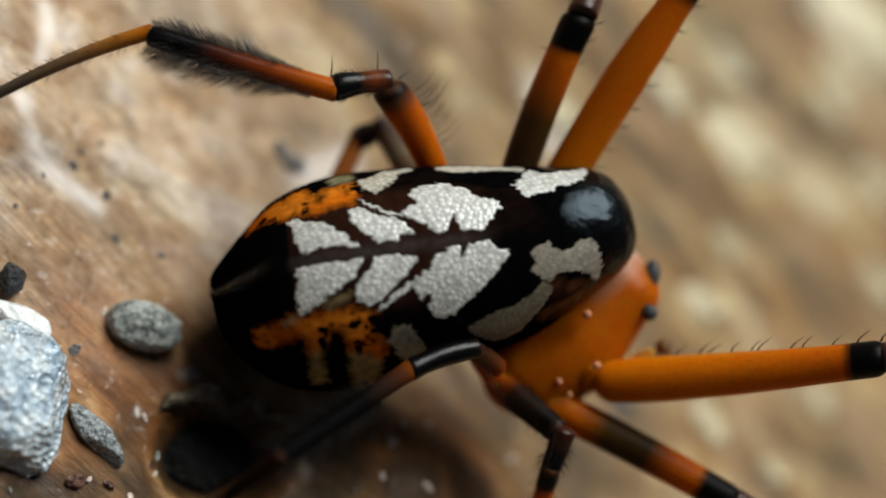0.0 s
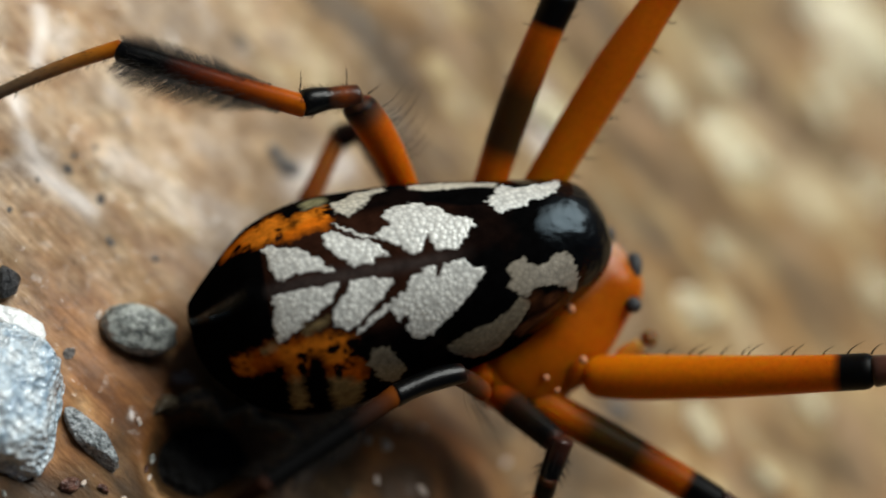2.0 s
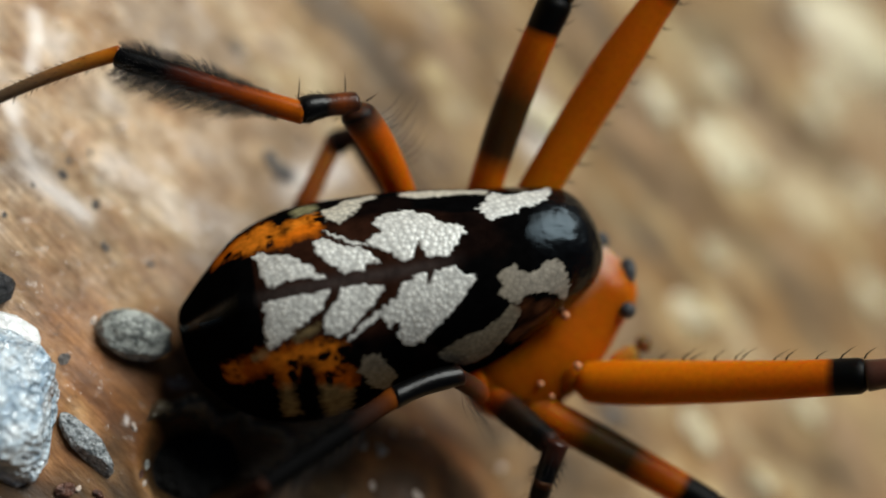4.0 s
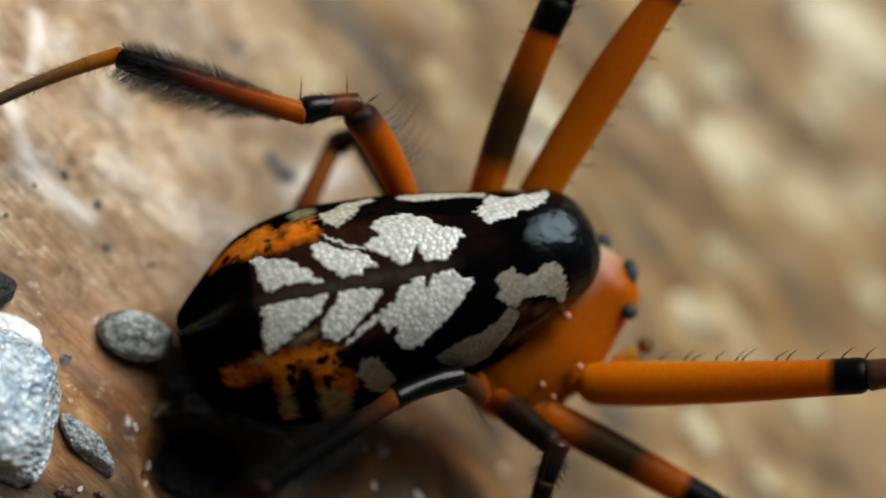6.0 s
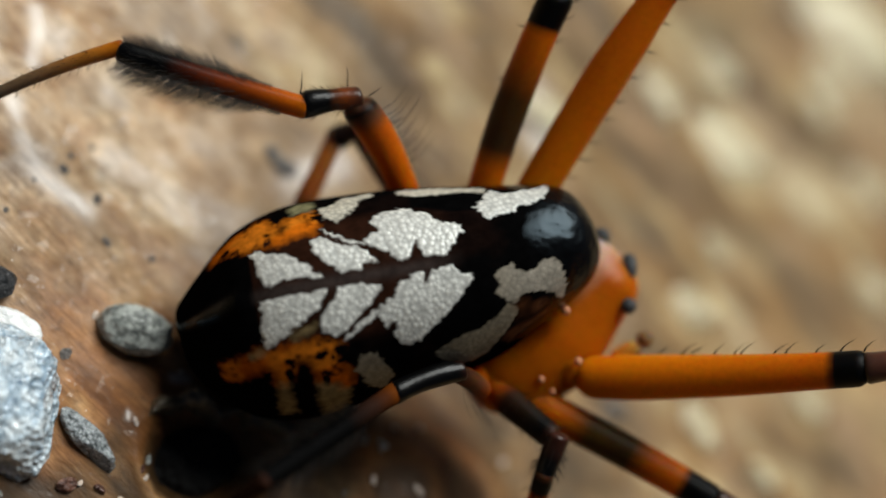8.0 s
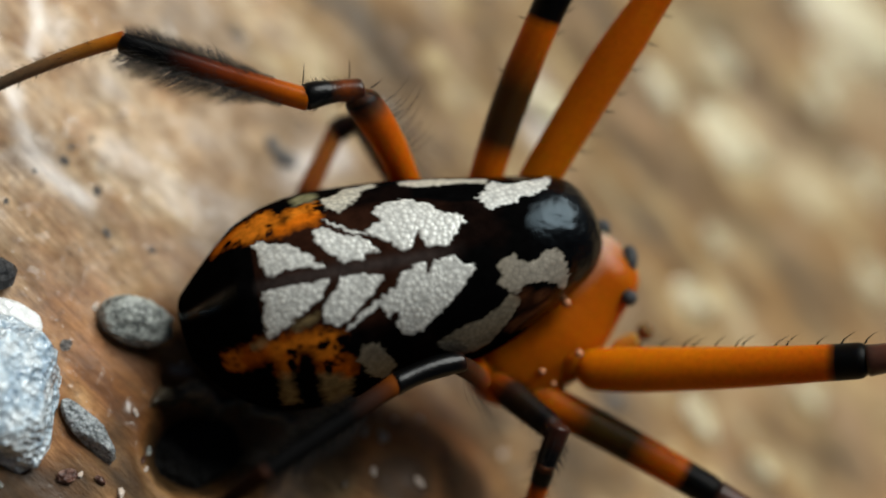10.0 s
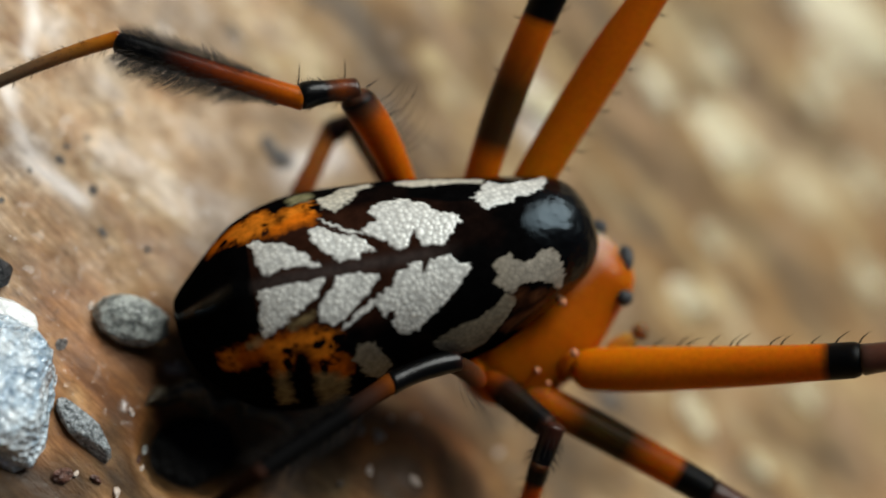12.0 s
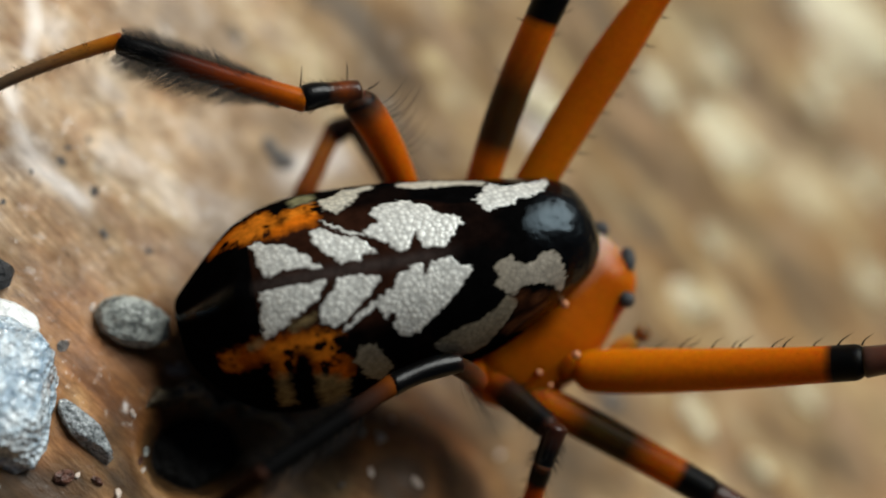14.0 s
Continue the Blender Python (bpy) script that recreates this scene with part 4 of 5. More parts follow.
HAIRY_SHIN = [(0, 0.225), (0.1, 0.23), (0.4, 0.22), (0.7, 0.24), (0.92, 0.235), (1, 0.20)]
KNEE = [(0, 0.33), (0.3, 0.30), (1, 0.27)]
THIN_KNEE = [(0, 0.25), (0.5, 0.215), (0.82, 0.285), (1, 0.25)]
SHIN = [(0, 0.235), (0.08, 0.21), (0.4, 0.20), (0.85, 0.225), (1, 0.19)]
FOOT = [(0, 0.165), (0.5, 0.13), (1, 0.10)]
TOE = [(0, 0.11), (1, 0.07)]
banded = [(0, ORANGE), (0.34, ORANGE), (0.42, (0.05, 0.022, 0.008)), (0.66, (0.06, 0.022, 0.008)), (0.76, ORANGE), (0.90, ORANGE), (0.925, BLACK), (1, BLACK)]
shin_bands = [(0, ORANGE), (0.5, RUST), (0.7, BLACK), (1, BLACK)]
foot_bands = [(0, AMBER), (0.3, (0.35, 0.15, 0.03)), (0.7, (0.12, 0.08, 0.05)), (1, (0.05, 0.04, 0.035))]
toe_bands = [(0, BROWN), (1, BLACK)]
knee_bands = [(0, BLACK), (0.25, (0.07, 0.028, 0.018)), (0.7, (0.09, 0.03, 0.018)), (1, BLACK)]

# far fourth leg with the brush of hair on its shin
far_fourth, specs, rnd = leg(FAR_FOURTH_JOINTS, (-2.48, -1.07, 3.29), (FEMUR_4, THIN_KNEE, HAIRY_SHIN, FOOT, TOE), (
    [(0, (0.42, 0.095, 0.001)), (0.5, (0.42, 0.095, 0.001)), (0.76, (0.38, 0.080, 0.002)), (0.86, UMBER), (0.93, BLACK), (1, UMBER)],
    [(0, BLACK), (0.12, (0.06, 0.018, 0.008)), (0.32, (0.17, 0.036, 0.005)), (0.48, (0.07, 0.020, 0.006)), (0.56, BLACK), (1, BLACK)],
    [(0, ORANGE), (0.08, (0.44, 0.09, 0.002)), (0.26, RUST), (0.44, (0.17, 0.029, 0.005)), (0.60, (0.08, 0.014, 0.005)), (0.75, BLACK), (1, BLACK)],
    [(0, RUST), (0.06, (0.44, 0.13, 0.006)), (0.22, (0.34, 0.13, 0.02)), (0.45, (0.17, 0.095, 0.045)), (0.7, (0.10, 0.07, 0.045)), (1, (0.06, 0.05, 0.04))], toe_bands),
    (VIEW_RIGHT * 0.14 + VIEW_UP * 0.06, VIEW_UP * 0.05, VIEW_UP * -0.02, VIEW_UP * 0.14), 101, "hind leg, orange with a black hairy shin", SHIN_SKIN)
a, b, radii, bow = specs[2]
for side, n, lo in ((-1, 1500, 0.08), (1, 1250, 0.16), (0, 130, 0.35)):
    toward = VIEW_UP * side + VIEW_OUT * (0.1 if side else 1.0)
    roots, ways, along = scatter(a, b, radii, bow, n, rnd, lo, 0.97, toward, 1.1)
    share = np.array([(r - a) @ (b - a) / ((b - a) @ (b - a)) for r in roots])
    full = np.clip((share - lo) / 0.25, 0.25, 1) * np.clip((1.12 - share) / 0.30, 0.45, 1)
    lengths = 0.62 * full * rnd.uniform(0.45, 1.1, n) * {-1: 1.0, 1: 0.62, 0: 0.35}[side]
    sweep = rnd.uniform(0.45, 0.95, n)
    hair_part("hair_brush", far_fourth, roots, [unit(w + q * along) for w, q in zip(ways, sweep)], lengths, 0.0034, along * 0.2, rnd, "dense brush of dark hair", BRUSH_HAIR)
spines(far_fourth, specs, rnd, 0, VIEW_RIGHT + VIEW_UP * 0.4, (0.42, 0.47, 0.52, 0.56, 0.60, 0.64, 0.68, 0.72, 0.76, 0.80, 0.85), 0.60, VIEW_UP * 0.7, 0.009)
spines(far_fourth, specs, rnd, 0, VIEW_RIGHT * 0.9 + VIEW_UP * 0.5, (0.72, 0.97), 0.28, VIEW_UP * 0.2)
spines(far_fourth, specs, rnd, 1, VIEW_UP, (0.1, 0.98), 0.45, VIEW_RIGHT * -0.1)
short_hair(far_fourth, specs, rnd, (1, 3), 300, 0.20, 0.004)

far_third, specs, rnd = leg(FAR_THIRD_JOINTS, (-2.12, -0.77, 2.64), (FEMUR_3, THIN_KNEE, SHIN, FOOT, TOE), (
    [(0, ORANGE), (0.4, UMBER), (0.7, (0.14, 0.10, 0.06)), (1, BROWN)], [(0, BROWN), (1, BLACK)], [(0, BLACK), (0.12, UMBER), (0.3, (0.28, 0.095, 0.014)), (0.8, (0.20, 0.055, 0.008)), (1, BROWN)], foot_bands, toe_bands),
    (), 102, "short third leg, orange with a black knee")
short_hair(far_third, specs, rnd, (0, 2), 80, 0.2)

far_second, specs, rnd = leg(FAR_SECOND_JOINTS, (-1.35, -1.50, 3.01), (FAR_FEMUR_2, KNEE, SHIN, FOOT, TOE), (
    [(0, ORANGE), (0.33, ORANGE), (0.41, (0.04, 0.018, 0.006)), (0.60, (0.05, 0.020, 0.004)), (0.75, (0.34, 0.075, 0.001)), (0.84, ORANGE), (0.865, BLACK), (1, BLACK)], knee_bands, shin_bands, foot_bands, toe_bands),
    (VIEW_RIGHT * -0.18,), 103, "second leg, orange with broad black bands")
spines(far_second, specs, rnd, 0, VIEW_RIGHT, (0.80, 0.88, 0.95), 0.25, VIEW_UP * 0.3)
spines(far_second, specs, rnd, 0, -VIEW_RIGHT, (0.66, 0.86), 0.22, VIEW_UP * 0.3)
short_hair(far_second, specs, rnd, (0, 1), 120, 0.12)

far_first, specs, rnd = leg(FAR_FIRST_JOINTS, (-0.91, -1.68, 3.42), (FAR_FEMUR_1, KNEE, SHIN, FOOT, TOE), (
    [(0, AMBER), (0.3, AMBER), (0.65, ORANGE), (0.90, ORANGE), (0.94, BLACK), (1, BLACK)], knee_bands, shin_bands, foot_bands, toe_bands),
    (VIEW_RIGHT * -0.13,), 104, "long front leg, plain orange with black knee")
spines(far_first, specs, rnd, 0, VIEW_RIGHT + VIEW_UP * -0.5, (0.32, 0.38, 0.44, 0.52, 0.58, 0.66, 0.75, 0.84, 0.92), 0.36, VIEW_UP * 0.4)
short_hair(far_first, specs, rnd, (0,), 120, 0.10)

near_first, specs, rnd = leg(NEAR_FIRST_JOINTS, (0.86, -3.89, 4.21), (FEMUR_1, KNEE, SHIN, FOOT, TOE), (
    [(0, AMBER), (0.4, AMBER), (0.80, ORANGE), (0.855, ORANGE), (0.875, BLACK), (1, BLACK)], knee_bands, shin_bands, foot_bands, toe_bands),
    (VIEW_UP * -0.06,), 105, "long front leg, orange with a black band")
spines(near_first, specs, rnd, 0, VIEW_UP + VIEW_RIGHT * 0.25, (0.20, 0.27, 0.35, 0.38, 0.46, 0.53, 0.55, 0.66, 0.70, 0.80, 0.88, 0.96), 0.29, VIEW_RIGHT * 0.85, 0.024)
short_hair(near_first, specs, rnd, (0,), 160, 0.09)

near_second, specs, rnd = leg(NEAR_SECOND_JOINTS, (0.06, -4.60, 3.18), (FEMUR_2, KNEE, SHIN, FOOT, TOE), (
    [(0, ORANGE), (0.22, ORANGE), (0.34, (0.06, 0.028, 0.004)), (0.54, (0.035, 0.017, 0.003)), (0.66, (0.38, 0.082, 0.001)), (0.79, ORANGE), (0.82, BLACK), (0.96, BLACK), (1, BROWN)], knee_bands, shin_bands, foot_bands, toe_bands),
    (VIEW_UP * 0.05,), 106, "second leg, orange with broad black bands")
short_hair(near_second, specs, rnd, (0,), 120, 0.12)

near_third, specs, rnd = leg(NEAR_THIRD_JOINTS, (-0.71, -4.32, 3.11), (FEMUR_3, SMALL_KNEE, SMALL_SHIN, FOOT, TOE), (
    [(0, ORANGE), (0.18, RUST), (0.32, BROWN), (0.5, (0.014, 0.007, 0.003)), (0.85, BLACK), (1, (0.05, 0.016, 0.009))], [(0, (0.04, 0.012, 0.007)), (0.4, (0.03, 0.010, 0.006)), (0.6, BLACK), (1, BLACK)], [(0, UMBER), (0.10, BLACK), (0.24, BLACK), (0.34, ORANGE), (0.6, RUST), (0.75, BLACK), (1, BLACK)], foot_bands, toe_bands),
    (), 107, "short third leg, dark with a glossy brown knee")
short_hair(near_third, specs, rnd, (0, 1, 2), 90, 0.3, 0.007)

near_fourth, specs, rnd = leg(NEAR_FOURTH_JOINTS, (-1.17, -4.44, 3.54), ([(0, 0.20), (0.5, 0.21), (1, 0.19)], [(0, 0.20), (0.3, 0.235), (0.7, 0.21), (1, 0.23)], [(0, 0.22), (0.12, 0.19), (0.6, 0.20), (1, 0.18)], FOOT, TOE), (
    [(0, RUST), (0.4, UMBER), (1, BROWN)], [(0, BROWN), (0.15, BLACK), (1, BLACK)],
    [(0, (0.06, 0.02, 0.006)), (0.06, (0.13, 0.032, 0.003)), (0.11, (0.06, 0.016, 0.004)), (0.2, (0.025, 0.010, 0.006)), (0.4, BLACK), (1, BLACK)], [(0, BROWN), (1, BLACK)], toe_bands),
    (VIEW_UP * 0.05, VIEW_UP * 0.08), 108, "hind leg folded under the body, dark brown and glossy", HAIRY_SKIN)
spines(near_fourth, specs, rnd, 0, VIEW_UP * -1 + VIEW_RIGHT * 0.1, [0.05 * k for k in range(1, 17)], 0.95, VIEW_RIGHT * 0.35, 0.006)
a, b, radii, bow = specs[2]
for side in (-1, 1):
    roots, ways, along = scatter(a, b, radii, bow, 260, rnd, 0.25, 0.99, VIEW_UP * side + VIEW_OUT * 0.2, 0.8)
    hair_part("hair_brush", near_fourth, roots, [unit(w + 0.75 * along) for w in ways], list(rnd.uniform(0.25, 0.5, 260)), 0.007, along * 0.25, rnd, "dense brush of black hair")

# ---- what moves: seconds, shift to the right and up in mm, turn in degrees ----
BODY_SWAY = [
    (0, 0.205, -0.152, -2.81),
    (0.1, 0.205, -0.152, -2.81),
    (0.2, 0.078, -0.056, -1.67),
    (0.4, 0.062, -0.044, -1.52),
    (0.5, -0.113, 0.088, 0.05),
    (0.65, -0.091, 0.082, 0.08),
    (1, 0.033, 0.043, 0.28),
    (1.5, 0.023, 0.029, -0.17),
    (2, 0.009, 0.021, -0.30),
    (2.5, -0.005, 0.015, -0.18),
    (3, -0.006, 0.016, 0.08),
    (5.5, -0.006, -0.001, 0.05),
    (6, -0.000, 0.003, -0.17),
    (6.5, -0.005, 0.001, -0.08),
    (7, -0.011, -0.001, 0.02),
    (7.5, -0.011, -0.001, -0.01),
    (8, -0.019, -0.003, -0.10),
    (10.5, -0.006, -0.019, 0.07),
    (11, -0.008, -0.021, -0.05),
    (11.5, -0.013, -0.023, -0.31),
    (12, -0.015, -0.023, -0.46),
    (12.5, -0.013, -0.028, -0.30),
    (13, -0.006, -0.034, -0.19),
    (13.5, -0.002, -0.035, -0.36),
    (14, -0.004, -0.033, -0.41),
]
ABDOMEN_SWAY = [
    (0, 0.500, 0.290, -2.48, -2.0),
    (0.1, 0.500, 0.290, -2.48, -2.0),
    (0.2, 0.300, 0.235, -1.20, -1.0),
    (0.4, 0.268, 0.220, -0.93, -0.7),
    (0.5, -0.010, 0.150, 0.57, 0.0),
    (0.65, 0.024, 0.160, 0.50, -0.3),
    (1, 0.190, 0.195, 0.34, -0.7),
    (1.5, 0.185, 0.140, 0.31, -0.6),
    (2, 0.160, 0.090, 0.05, -0.7),
    (2.5, 0.140, 0.065, 0.00, -1.0),
    (3, 0.120, 0.062, 0.08, -1.1),
    (5.5, 0.020, 0.012, 0.17, -0.5),
    (6, 0.011, 0.011, 0.15, -0.4),
    (6.5, 0.000, 0.000, 0.00, 0.0),
    (7, -0.010, 0.000, 0.03, 0.0),
    (7.5, -0.003, -0.008, 0.06, -0.2),
    (8, -0.008, -0.012, 0.02, -0.3),
    (10.5, 0.036, -0.005, -0.15, -0.7),
    (11, 0.034, -0.015, -0.12, -1.0),
    (11.5, 0.030, -0.028, -0.20, -1.2),
    (12, 0.035, -0.030, -0.21, -1.2),
    (12.5, 0.032, -0.036, -0.20, -1.3),
    (13, 0.038, -0.040, -0.21, -1.2),
    (13.5, 0.038, -0.046, -0.27, -1.2),
    (14, 0.030, -0.040, -0.32, -1.2),
]
FAR_FOURTH_SWAY = [
    (0, 0.428, 0.288, 0.31),
    (0.1, 0.428, 0.288, 0.31),
    (0.2, 0.171, 0.217, -0.00),
    (0.4, 0.138, 0.208, -0.04),
    (0.5, -0.216, 0.111, -0.47),
    (0.65, -0.204, 0.112, -0.32),
    (1, -0.133, 0.120, 0.54),
    (1.5, -0.108, 0.079, 0.45),
    (2, -0.075, 0.055, 0.40),
    (2.5, -0.055, 0.033, 0.29),
    (3, -0.042, 0.022, 0.22),
    (5.5, -0.017, 0.000, 0.02),
    (6, -0.010, 0.013, 0.14),
    (6.5, -0.003, 0.007, 0.08),
    (7, -0.004, 0.003, 0.01),
    (7.5, -0.008, 0.006, -0.04),
    (8, -0.010, 0.007, -0.08),
    (10.5, 0.024, -0.005, -0.19),
    (11, 0.021, -0.014, -0.26),
    (11.5, 0.018, -0.014, -0.23),
    (12, 0.016, -0.012, -0.20),
    (12.5, 0.022, -0.020, -0.22),
    (13, 0.029, -0.032, -0.28),
    (13.5, 0.029, -0.035, -0.31),
    (14, 0.027, -0.025, -0.25),
]
FAR_THIRD_SWAY = [
    (0, 0.311, -0.073, -0.00),
    (0.1, 0.311, -0.073, -0.00),
    (0.2, 0.165, 0.029, -0.00),
    (0.4, 0.147, 0.042, -0.00),
    (0.5, -0.055, 0.183, -0.00),
    (0.65, -0.049, 0.163, -0.00),
    (1, -0.017, 0.055, -0.00),
    (1.5, -0.013, 0.023, -0.00),
    (2, 0.000, 0.009, -0.00),
    (2.5, 0.009, 0.009, -0.00),
    (3, 0.000, -0.001, -0.00),
    (5.5, 0.000, -0.000, -0.00),
    (6, -0.010, -0.010, -0.00),
    (6.5, -0.004, -0.005, -0.00),
    (7, 0.001, -0.000, -0.00),
    (7.5, 0.000, -0.000, -0.00),
    (8, 0.000, -0.000, -0.00),
    (10.5, 0.036, -0.000, -0.00),
    (11, 0.009, -0.032, -0.00),
    (11.5, 0.000, -0.046, -0.00),
    (12, -0.004, -0.050, -0.00),
    (12.5, -0.004, -0.059, -0.00),
    (13, 0.010, -0.064, -0.00),
    (13.5, 0.018, -0.059, -0.00),
    (14, 0.018, -0.036, -0.00),
]
FAR_SECOND_SWAY = [
    (0, 0.251, -0.525, -0.00),
    (0.1, 0.251, -0.525, -0.00),
    (0.2, 0.105, -0.279, -0.00),
    (0.4, 0.087, -0.249, -0.00),
    (0.5, -0.113, 0.088, -0.00),
    (0.65, -0.091, 0.082, -0.00),
    (1, 0.033, 0.043, -0.00),
    (1.5, 0.023, 0.029, -0.00),
    (2, 0.009, 0.021, -0.00),
    (2.5, -0.005, 0.015, -0.00),
    (3, -0.006, 0.016, -0.00),
    (5.5, -0.006, -0.001, -0.00),
    (6, -0.000, 0.003, -0.00),
    (6.5, -0.005, 0.001, -0.00),
    (7, -0.011, -0.001, -0.00),
    (7.5, -0.011, -0.001, -0.00),
    (8, -0.019, -0.003, -0.00),
    (10.5, -0.006, -0.019, -0.00),
    (11, -0.008, -0.021, -0.00),
    (11.5, -0.013, -0.023, -0.00),
    (12, -0.015, -0.023, -0.00),
    (12.5, -0.013, -0.028, -0.00),
    (13, -0.006, -0.034, -0.00),
    (13.5, -0.002, -0.035, -0.00),
    (14, -0.004, -0.033, -0.00),
]
FAR_FIRST_SWAY = [
    (0, 0.117, -0.233, -0.00),
    (0.1, 0.117, -0.233, -0.00),
    (0.2, 0.025, -0.105, -0.00),
    (0.4, 0.013, -0.088, -0.00),
    (0.5, -0.113, 0.088, -0.00),
    (0.65, -0.091, 0.082, -0.00),
    (1, 0.033, 0.043, -0.00),
    (1.5, 0.023, 0.029, -0.00),
    (2, 0.009, 0.021, -0.00),
    (2.5, -0.005, 0.015, -0.00),
    (3, -0.006, 0.016, -0.00),
    (5.5, -0.006, -0.001, -0.00),
    (6, -0.000, 0.003, -0.00),
    (6.5, -0.005, 0.001, -0.00),
    (7, -0.011, -0.001, -0.00),
    (7.5, -0.011, -0.001, -0.00),
    (8, -0.019, -0.003, -0.00),
    (10.5, -0.006, -0.019, -0.00),
    (11, -0.008, -0.021, -0.00),
    (11.5, -0.013, -0.023, -0.00),
    (12, -0.015, -0.023, -0.00),
    (12.5, -0.013, -0.028, -0.00),
    (13, -0.006, -0.034, -0.00),
    (13.5, -0.002, -0.035, -0.00),
    (14, -0.004, -0.033, -0.00),
]
NEAR_FIRST_SWAY = [
    (0, 0.147, -0.172, 3.37),
    (0.1, 0.147, -0.172, 3.37),
    (0.2, 0.078, -0.069, 2.18),
    (0.4, 0.069, -0.056, 2.03),
    (0.5, -0.027, 0.086, 0.40),
    (0.65, -0.008, 0.078, 0.25),
    (1, 0.098, 0.036, -0.56),
    (1.5, 0.071, 0.024, -0.67),
    (2, 0.042, 0.015, -0.58),
    (2.5, 0.018, 0.010, -0.44),
    (3, 0.009, 0.018, -0.39),
    (5.5, 0.000, 0.001, -0.19),
    (6, 0.000, 0.000, -0.05),
    (6.5, -0.004, 0.000, -0.00),
    (7, -0.009, -0.000, 0.05),
    (7.5, -0.011, -0.000, 0.14),
    (8, -0.027, 0.000, 0.19),
    (10.5, -0.009, -0.018, 0.19),
    (11, -0.016, -0.022, 0.24),
    (11.5, -0.026, -0.027, 0.29),
    (12, -0.028, -0.027, 0.29),
    (12.5, -0.024, -0.031, 0.29),
    (13, -0.018, -0.035, 0.24),
    (13.5, -0.013, -0.035, 0.19),
    (14, -0.018, -0.035, 0.19),
]
NEAR_SECOND_SWAY = [
    (0, 0.120, -0.094, 0.56),
    (0.1, 0.120, -0.094, 0.56),
    (0.2, 0.040, -0.034, 0.22),
    (0.4, 0.031, -0.027, 0.18),
    (0.5, -0.078, 0.056, -0.27),
    (0.65, -0.057, 0.049, -0.37),
    (1, 0.061, 0.012, -0.93),
    (1.5, 0.037, 0.011, -0.84),
    (2, 0.016, 0.010, -0.67),
    (2.5, -0.002, 0.009, -0.43),
    (3, 0.003, 0.018, -0.44),
    (5.5, 0.000, -0.000, -0.00),
    (6, 0.008, -0.011, 0.15),
    (6.5, -0.001, -0.005, 0.07),
    (7, -0.011, 0.003, -0.01),
    (7.5, -0.015, 0.008, -0.04),
    (8, -0.027, 0.012, -0.05),
    (10.5, -0.009, -0.006, -0.07),
    (11, -0.012, -0.013, 0.11),
    (11.5, -0.023, -0.015, 0.21),
    (12, -0.028, -0.015, 0.26),
    (12.5, -0.026, -0.016, 0.19),
    (13, -0.017, -0.020, 0.14),
    (13.5, -0.012, -0.020, 0.14),
    (14, -0.019, -0.012, 0.10),
]
NEAR_THIRD_SWAY = [
    (0, -0.069, 0.052, -0.00),
    (0.1, -0.069, 0.052, -0.00),
    (0.2, -0.112, 0.017, -0.00),
    (0.4, -0.117, 0.013, -0.00),
    (0.5, -0.175, -0.035, -0.00),
    (0.65, -0.138, -0.051, -0.00),
    (1, 0.071, -0.139, -0.00),
    (1.5, 0.031, -0.105, -0.00),
    (2, -0.009, -0.075, -0.00),
    (2.5, -0.027, -0.053, -0.00),
    (3, -0.018, -0.035, -0.00),
    (5.5, -0.000, -0.017, -0.00),
    (6, -0.000, -0.005, -0.00),
    (6.5, -0.004, -0.000, -0.00),
    (7, -0.009, 0.004, -0.00),
    (7.5, -0.009, 0.013, -0.00),
    (8, -0.018, 0.017, -0.00),
    (10.5, -0.000, 0.017, -0.00),
    (11, -0.004, 0.017, -0.00),
    (11.5, -0.013, 0.021, -0.00),
    (12, -0.017, 0.030, -0.00),
    (12.5, -0.017, 0.035, -0.00),
    (13, -0.009, 0.031, -0.00),
    (13.5, 0.004, 0.027, -0.00),
    (14, 0.000, 0.035, -0.00),
]
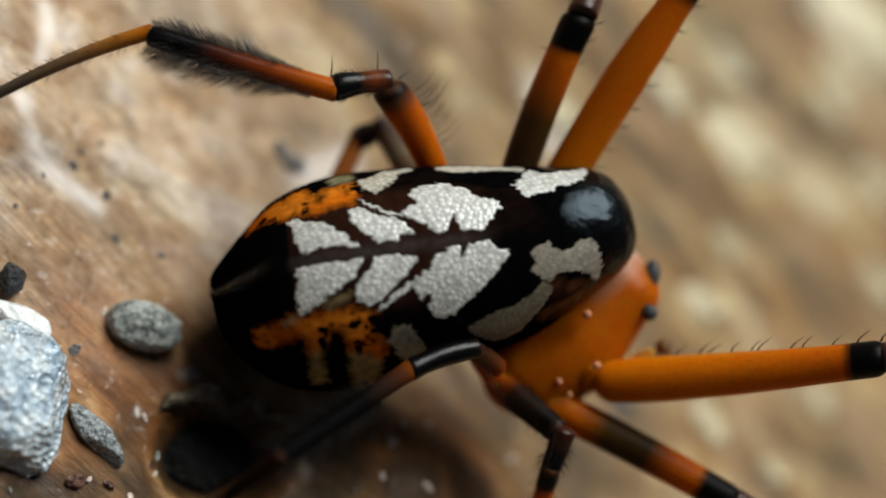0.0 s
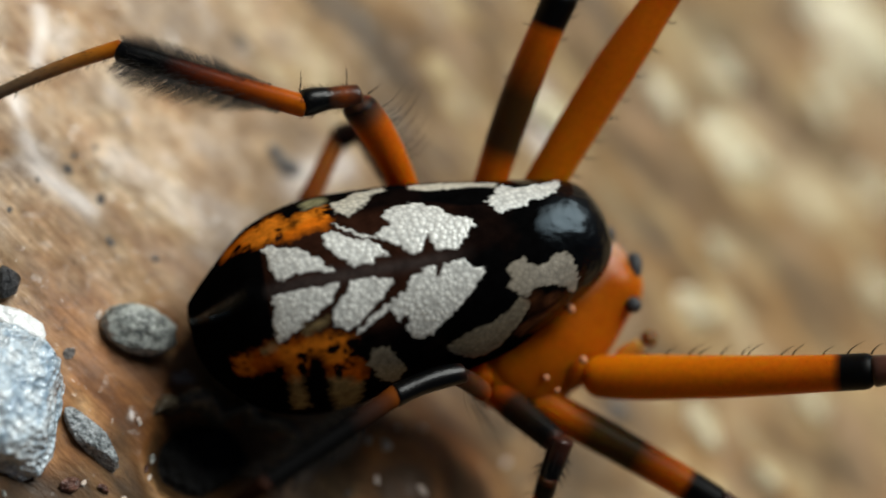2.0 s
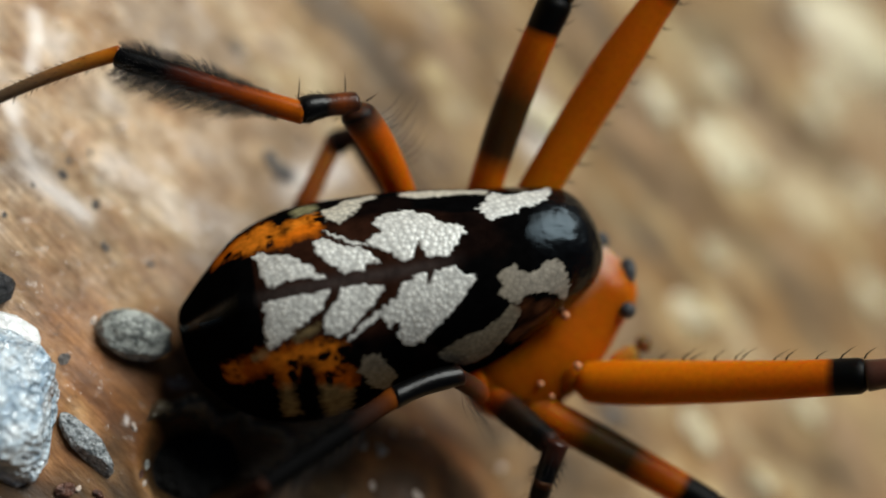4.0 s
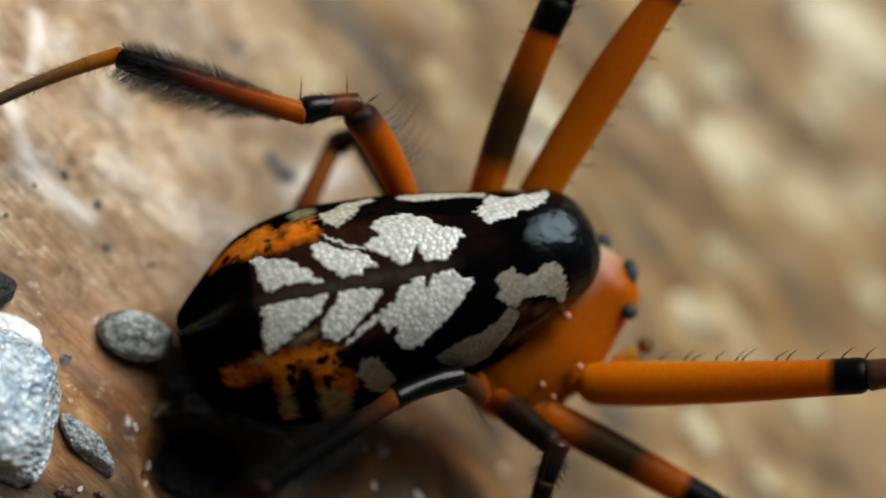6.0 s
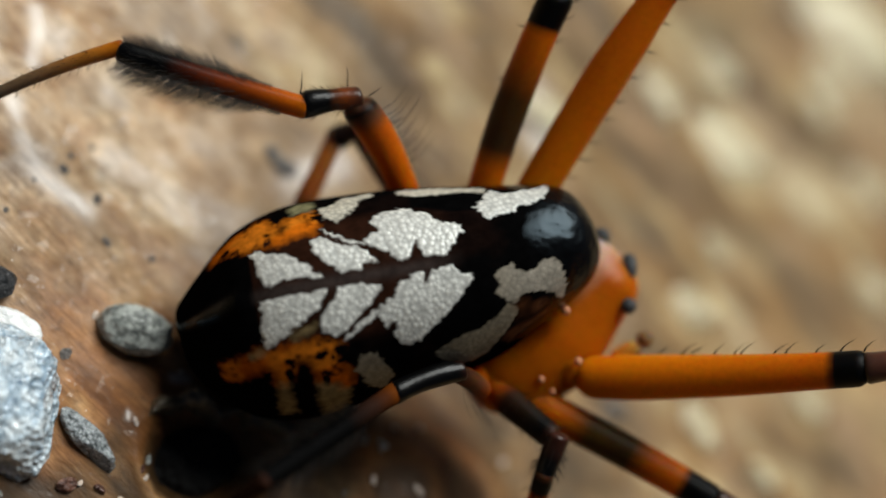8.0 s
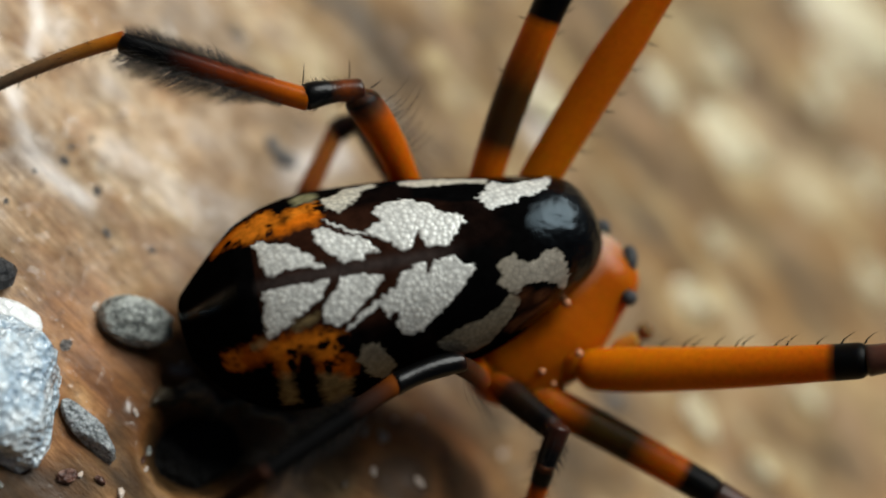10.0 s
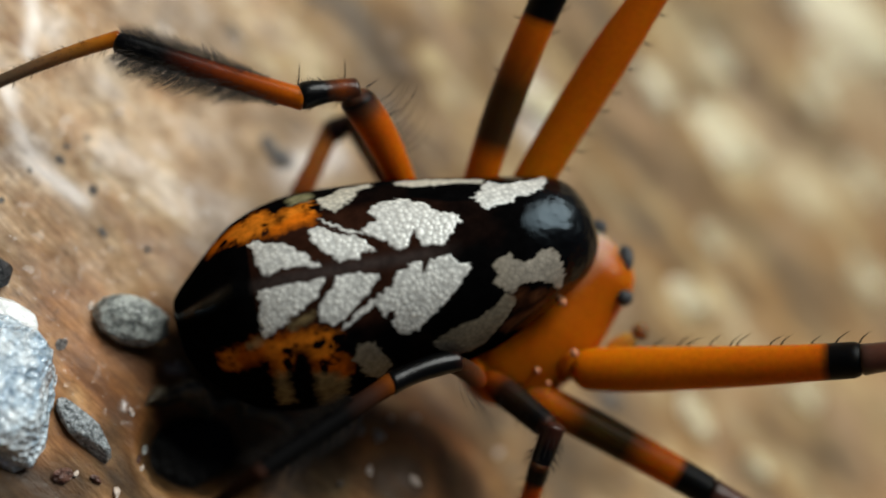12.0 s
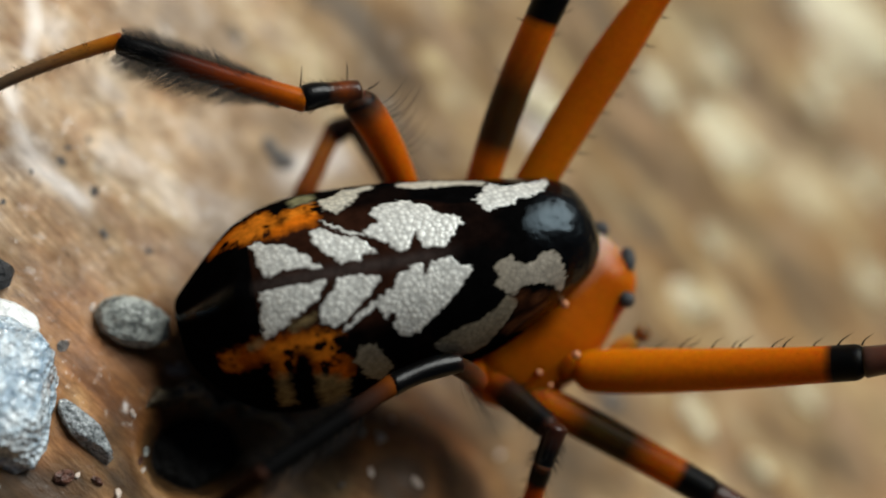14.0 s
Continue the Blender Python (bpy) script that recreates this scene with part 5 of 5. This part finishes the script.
NEAR_FOURTH_SWAY = [
    (0, 0.125, 0.376, -0.00),
    (0.1, 0.125, 0.376, -0.00),
    (0.2, 0.011, 0.198, -0.00),
    (0.4, -0.003, 0.176, -0.00),
    (0.5, -0.159, -0.068, -0.00),
    (0.65, -0.153, -0.075, -0.00),
    (1, -0.114, -0.114, -0.00),
    (1.5, -0.088, -0.088, -0.00),
    (2, -0.060, -0.060, -0.00),
    (2.5, -0.031, -0.031, -0.00),
    (3, -0.000, -0.000, -0.00),
    (5.5, -0.000, -0.000, -0.00),
    (6, 0.000, -0.000, -0.00),
    (6.5, 0.000, -0.000, -0.00),
    (7, 0.000, -0.000, -0.00),
    (7.5, 0.000, -0.000, -0.00),
    (8, -0.000, 0.000, -0.00),
    (10.5, -0.000, 0.000, -0.00),
    (11, 0.000, 0.000, -0.00),
    (11.5, 0.000, 0.000, -0.00),
    (12, -0.000, 0.000, -0.00),
    (12.5, -0.000, 0.000, -0.00),
    (13, 0.000, 0.000, -0.00),
    (13.5, 0.000, 0.000, -0.00),
    (14, 0.000, 0.000, -0.00),
]


BODY_AXIS = Vector((0.832, 0.180, 0.517))


def swayed(at, right, up, turn, roll=0.0):
    """A pose at that place in mm, shifted and turned in the plane across the view, and rolled about the body's length."""
    place = np.array(at) + right * VIEW_RIGHT + up * VIEW_UP
    return Matrix.Translation(Vector(place) * MM) @ Matrix.Rotation(radians(turn), 4, Vector(VIEW_OUT)) @ Matrix.Rotation(radians(roll), 4, BODY_AXIS)


def motions():
    hub = np.array((0.65, -3.17, 3.91))
    off = Matrix.Translation(Vector(np.array(SPIDER_AT) - hub) * MM)
    body = [(t, swayed(hub, r, u, g) @ off) for t, r, u, g in BODY_SWAY]
    walk(spider, body)
    for piece, rows in ((abdomen_part, ABDOMEN_SWAY), (far_fourth, FAR_FOURTH_SWAY), (far_third, FAR_THIRD_SWAY), (far_second, FAR_SECOND_SWAY), (far_first, FAR_FIRST_SWAY),
                        (near_first, NEAR_FIRST_SWAY), (near_second, NEAR_SECOND_SWAY), (near_third, NEAR_THIRD_SWAY), (near_fourth, NEAR_FOURTH_SWAY)):
        at = list(piece["origin_mm"])
        walk(piece, [(t, m.inverted() @ swayed(at, *sway)) for (t, m), (_, *sway) in zip(body, rows)])


motions()
